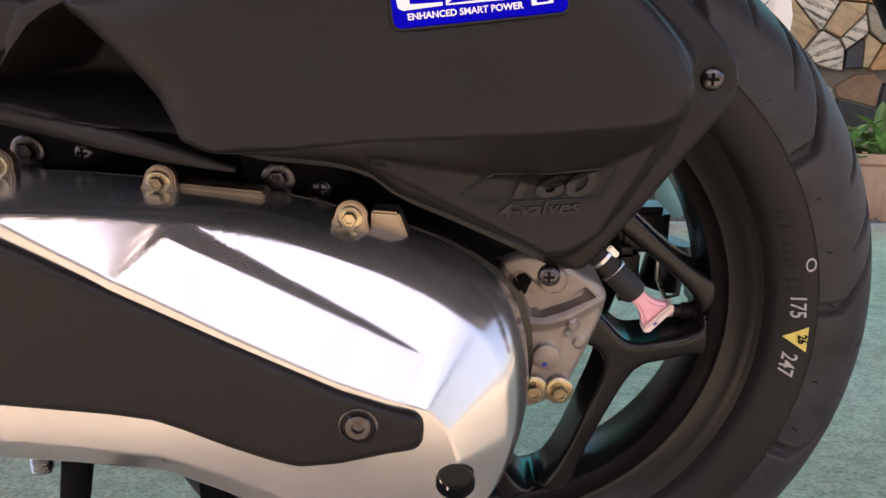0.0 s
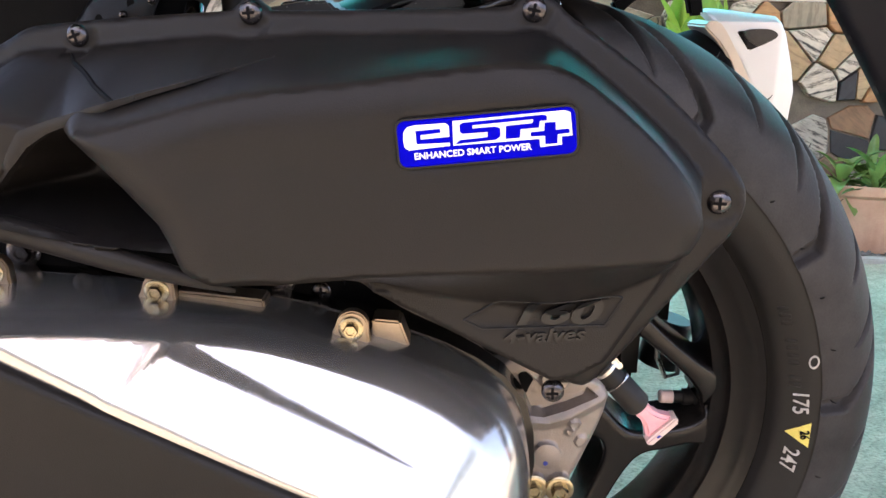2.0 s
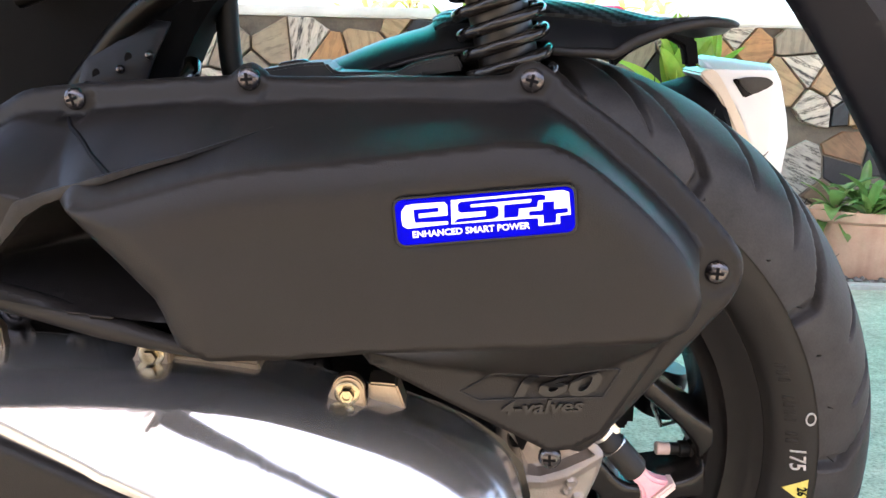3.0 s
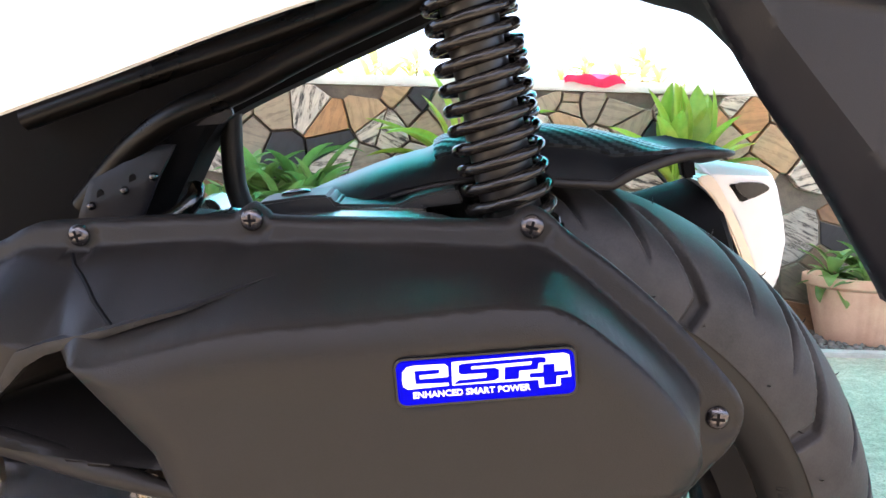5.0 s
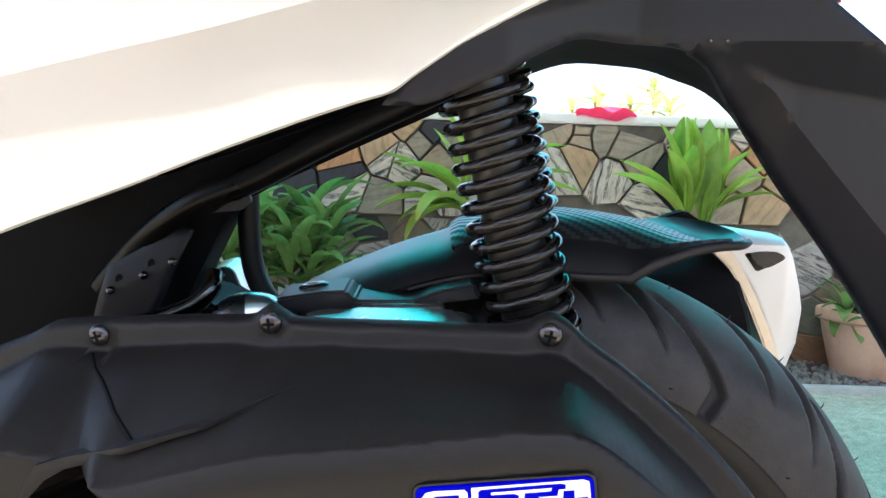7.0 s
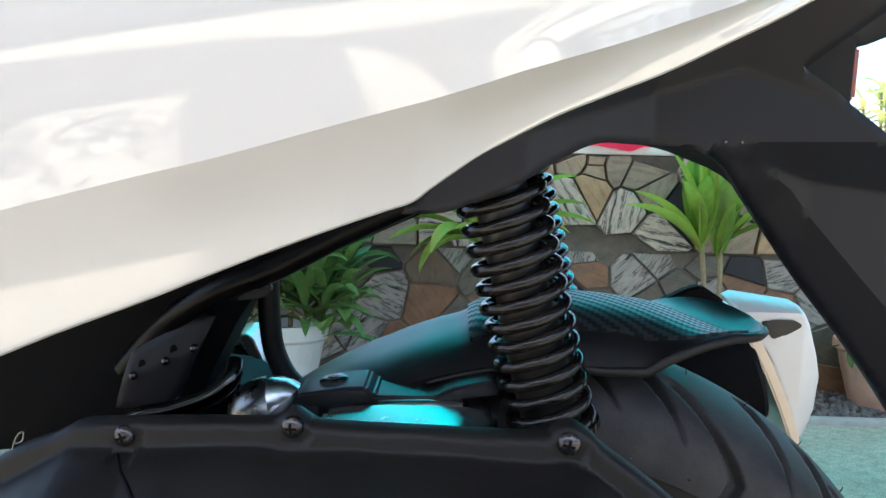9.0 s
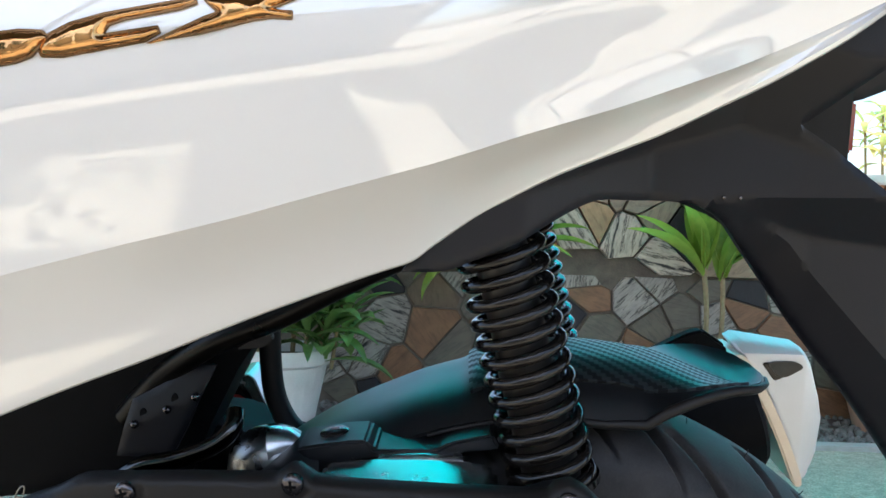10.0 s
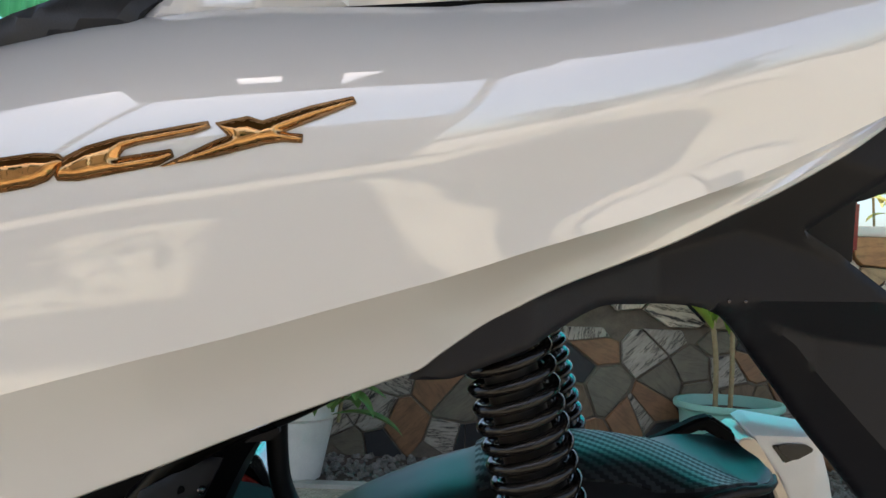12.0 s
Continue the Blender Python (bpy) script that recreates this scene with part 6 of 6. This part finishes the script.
plant("bushy plant with long green strap leaves in a white pot", -0.545, 2.60, 0.21, [(0.0, 0.0, 0.24, 0.008), (-0.05, 0.03, 0.21, 0.007), (0.08, 0.0, 0.27, 0.007), (0.05, -0.06, 0.20, 0.007), (0.13, -0.02, 0.22, 0.006), (-0.10, -0.04, 0.19, 0.006), (0.09, -0.05, 0.17, 0.006)], 22, strap_leaves + broad_leaves[:1], (-8, 46), scale=(0.72, 1.1), stretch=0.16)
plant("low leafy green plant in a terracotta pot", 1.42, 2.74, 0.19, [(0.0, 0.0, 0.06, 0.008), (-0.08, -0.02, 0.05, 0.006), (0.08, 0.0, 0.06, 0.006), (-0.02, -0.08, 0.04, 0.006), (0.05, -0.07, 0.05, 0.006)], 18, strap_leaves + broad_leaves[:2], (0, 70), scale=(0.42, 0.78), stretch=0.04)
croton = [leaf_mesh("croton_leaf", 0.15, 0.042, radians(a), 0.2, "leaf_croton", 6) for a in (60, 90)]
for x, y, h in ((-0.34, 3.9, 1.00), (-0.14, 3.8, 1.02), (0.66, 3.9, 1.04), (0.93, 3.9, 1.07), (1.93, 3.9, 1.20), (2.12, 4.0, 1.26)):
    plant("yellow-green variegated shrub beyond the wall", x, y, 0.0, [(dx, dy, h + dz, 0.006) for dx, dy, dz in ((0, 0, 0), (0.07, 0.03, -0.06), (-0.08, 0.0, -0.04), (0.02, 0.08, 0.05), (-0.04, -0.05, -0.12))], 10, croton, (0, 95), scale=(0.6, 1.1), stretch=0.10)


def cloth_bm():
    bm = bmesh.new()
    nx, ny = 26, 16
    rows = []
    for i in range(nx + 1):
        for_row = []
        for j in range(ny + 1):
            u, v = i / nx, j / ny
            x = -0.105 + 0.21 * u
            y = -0.05 + 0.13 * v
            edge = min(u, 1 - u) * 2
            z = 0.004 + 0.034 * edge ** 0.6 * (0.6 + 0.4 * math.sin(7 * u + 3 * v)) + 0.006 * math.sin(16 * u + 5 * v)
            if y < -0.018:
                z = z * 0.5 - 1.1 * (-0.018 - y) * (0.4 + 0.6 * edge)
                y = -0.018 - 0.3 * (-0.018 - y) - 0.004
            for_row.append(bm.verts.new((x * (1 - 0.25 * v * 0), y, max(z, -0.045))))
        rows.append(for_row)
    for p, q in zip(rows, rows[1:]):
        for j in range(ny):
            bm.faces.new((p[j], p[j + 1], q[j + 1], q[j]))
    bmesh.ops.solidify(bm, geom=list(bm.faces), thickness=0.002)
    return bm


rag = tagged(part("cleaning_cloth", cloth_bm(), "cloth", None, "crumpled red cloth lying on the wall coping"), category="cloth")
rag.location = (0.535, WALL_Y + 0.0, WALL_TOP + 0.036)


def gravel_bm(count, x0, x1, y0, y1):
    bm = bmesh.new()
    for _ in range(count):
        s = rng.uniform(0.006, 0.017)
        m = Matrix.Translation((rng.uniform(x0, x1), rng.uniform(y0, y1), s * 0.35)) @ Euler((rng.uniform(0, 6), rng.uniform(0, 6), rng.uniform(0, 6))).to_matrix().to_4x4() @ Matrix.Diagonal((s, s * rng.uniform(0.6, 1), s * rng.uniform(0.5, 0.8), 1))
        t = (1 + 5 ** 0.5) / 2
        vs = [bm.verts.new(m @ Vector(v).normalized()) for v in ((-1, t, 0), (1, t, 0), (-1, -t, 0), (1, -t, 0), (0, -1, t), (0, 1, t), (0, -1, -t), (0, 1, -t), (t, 0, -1), (t, 0, 1), (-t, 0, -1), (-t, 0, 1))]
        for f in ((0, 11, 5), (0, 5, 1), (0, 1, 7), (0, 7, 10), (0, 10, 11), (1, 5, 9), (5, 11, 4), (11, 10, 2), (10, 7, 6), (7, 1, 8), (3, 9, 4), (3, 4, 2), (3, 2, 6), (3, 6, 8), (3, 8, 9), (4, 9, 5), (2, 4, 11), (6, 2, 10), (8, 6, 7), (9, 8, 1)):
            bm.faces.new([vs[i] for i in f])
    return bm


tagged(part("planting_strip", sheet(-3.2, 3.6, 2.53, WALL_Y + 0.02, 0.004), "soil"), "dark planting strip at the foot of the wall", "soil", kind="structure")
tagged(part("gravel", gravel_bm(2600, -1.3, 2.1, 2.54, 2.92), "gravel", None, "loose grey gravel along the foot of the wall", smooth=False), category="gravel", kind="stuff")


# ---- trees added behind the viewer for dapple, seen only as reflections ----
def tree(x, y, h, crown, count, lean=0.0, leaf=1.0):
    th = tagged(new("tree"), "unseen leafy tree added for dapple and reflections", "tree")
    th.location = (x, y, 0)
    part("trunk", tube(curve_pts([(0, 0, 0), (0.06, 0.02, h * 0.4), (-0.03 + 0.2 * lean, 0.0, h * 0.75), (0.05 + 0.8 * lean, 0.03, h)], 4), [(0.09 - 0.004 * i) * min(1.0, h / 2.5) for i in range(13)], 10), "stem", th)
    bm = bmesh.new()
    r = random.Random(int(x * 10))
    for c in range(9):
        cx, cy, cz = lean + r.gauss(0, crown * 0.5), r.gauss(0, crown * 0.4), h + r.gauss(0, crown * 0.35)
        for _ in range(count):
            p = Vector((cx + r.gauss(0, crown * 0.2), cy + r.gauss(0, crown * 0.2), cz + r.gauss(0, crown * 0.16)))
            e = Euler((r.uniform(0, 6), r.uniform(0, 6), r.uniform(0, 6))).to_matrix()
            a = [bm.verts.new(p + e @ Vector(q) * leaf) for q in ((-0.07, 0, 0), (0, 0.03, 0.01), (0.08, 0, 0), (0, -0.03, 0.01))]
            bm.faces.new(a)
    part("crown", bm, "leaf_dark", th, smooth=False)


# low crown added to break up a sun patch on the ground
tree(-1.30, -2.15, 1.25, 0.42, 40, 0.62, 0.55)
tree(-3.2, -4.2, 2.4, 0.9, 150)
tree(2.4, -5.4, 1.3, 0.8, 130)
tree(4.2, -4.6, 1.7, 0.9, 140)


# ---- cladding stones of the wall ----
def clip(poly, p, n):
    out = []
    for i, a in enumerate(poly):
        b = poly[(i + 1) % len(poly)]
        da, db = (a - p).dot(n), (b - p).dot(n)
        if da <= 0:
            out.append(a)
        if (da < 0) != (db < 0):
            out.append(a + (b - a) * (da / (da - db)))
    return out


def stone_cells(x0, x1, z0, z1, size, seed):
    """Uneven cells: some places left out (large stones), some split (small fillers)."""
    r = random.Random(seed)
    nx, nz = int((x1 - x0) / size), max(1, round((z1 - z0) / (size * 0.85)))
    sx, sz = (x1 - x0) / nx, (z1 - z0) / nz
    pts = []
    for i in range(-2, nx + 2):
        for j in range(-2, nz + 2):
            if r.random() < 0.14:
                continue
            c = Vector((x0 + (i + 0.5 + 0.3 * (j % 2) + r.uniform(-0.40, 0.40)) * sx, z0 + (j + 0.5 + r.uniform(-0.44, 0.44)) * sz))
            pts.append(c)
            if r.random() < 0.30:
                pts.append(c + Vector((r.choice((-1, 1)) * r.uniform(0.35, 0.5) * sx, r.choice((-1, 1)) * r.uniform(0.30, 0.5) * sz)))
    for c in pts:
        if not (x0 < c.x < x1 and z0 < c.y < z1):
            continue
        poly = [Vector(q) for q in ((x0, z0), (x1, z0), (x1, z1), (x0, z1))]
        for q in pts:
            if q is not c and (q - c).length < 3.2 * size:
                poly = clip(poly, (c + q) / 2, q - c)
        if len(poly) > 2:
            yield c, poly


def stone_bm(c, poly, depth, r):
    """One stone: chamfered face a little out of true, its joint left open round it."""
    gap, ch = 0.0046, 0.004
    cen = sum(poly, Vector((0, 0))) / len(poly)
    rad = sum((p - cen).length for p in poly) / len(poly)
    if rad < 0.022:
        return None
    ring = lambda d: [cen + (p - cen) * max(0.1, 1 - d / max((p - cen).length, 1e-4)) for p in poly]
    bm = bmesh.new()
    tx, tz = r.uniform(-0.05, 0.05), r.uniform(-0.05, 0.05)
    levels = [(ring(gap), 0.02), (ring(gap), -depth + 0.004), (ring(gap + ch), -depth)]
    rings = [[bm.verts.new((p.x - cen.x, y + tx * (p.x - cen.x) * (k > 0) + tz * (p.y - cen.y) * (k > 0), p.y - cen.y)) for p in pts] for k, (pts, y) in enumerate(levels)]
    for a, b in zip(rings, rings[1:]):
        for i in range(len(a)):
            bm.faces.new((a[i], a[(i + 1) % len(a)], b[(i + 1) % len(b)], b[i]))
    bm.faces.new(rings[-1])
    return bm, cen


rs = random.Random(11)
rest = {}
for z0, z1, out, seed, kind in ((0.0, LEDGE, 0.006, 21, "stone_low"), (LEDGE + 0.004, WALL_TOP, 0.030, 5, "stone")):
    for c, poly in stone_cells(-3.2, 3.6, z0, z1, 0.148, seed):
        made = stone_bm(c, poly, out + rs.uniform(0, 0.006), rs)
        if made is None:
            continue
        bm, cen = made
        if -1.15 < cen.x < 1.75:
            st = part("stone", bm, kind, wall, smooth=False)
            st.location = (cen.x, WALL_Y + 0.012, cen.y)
        else:
            bm.transform(Matrix.Translation((cen.x, WALL_Y + 0.012, cen.y)))
            rest[kind] = join(rest[kind], bm) if kind in rest else bm
for kind, bm in rest.items():
    tagged(part("far_stones", bm, kind, wall, smooth=False), kind="stuff")
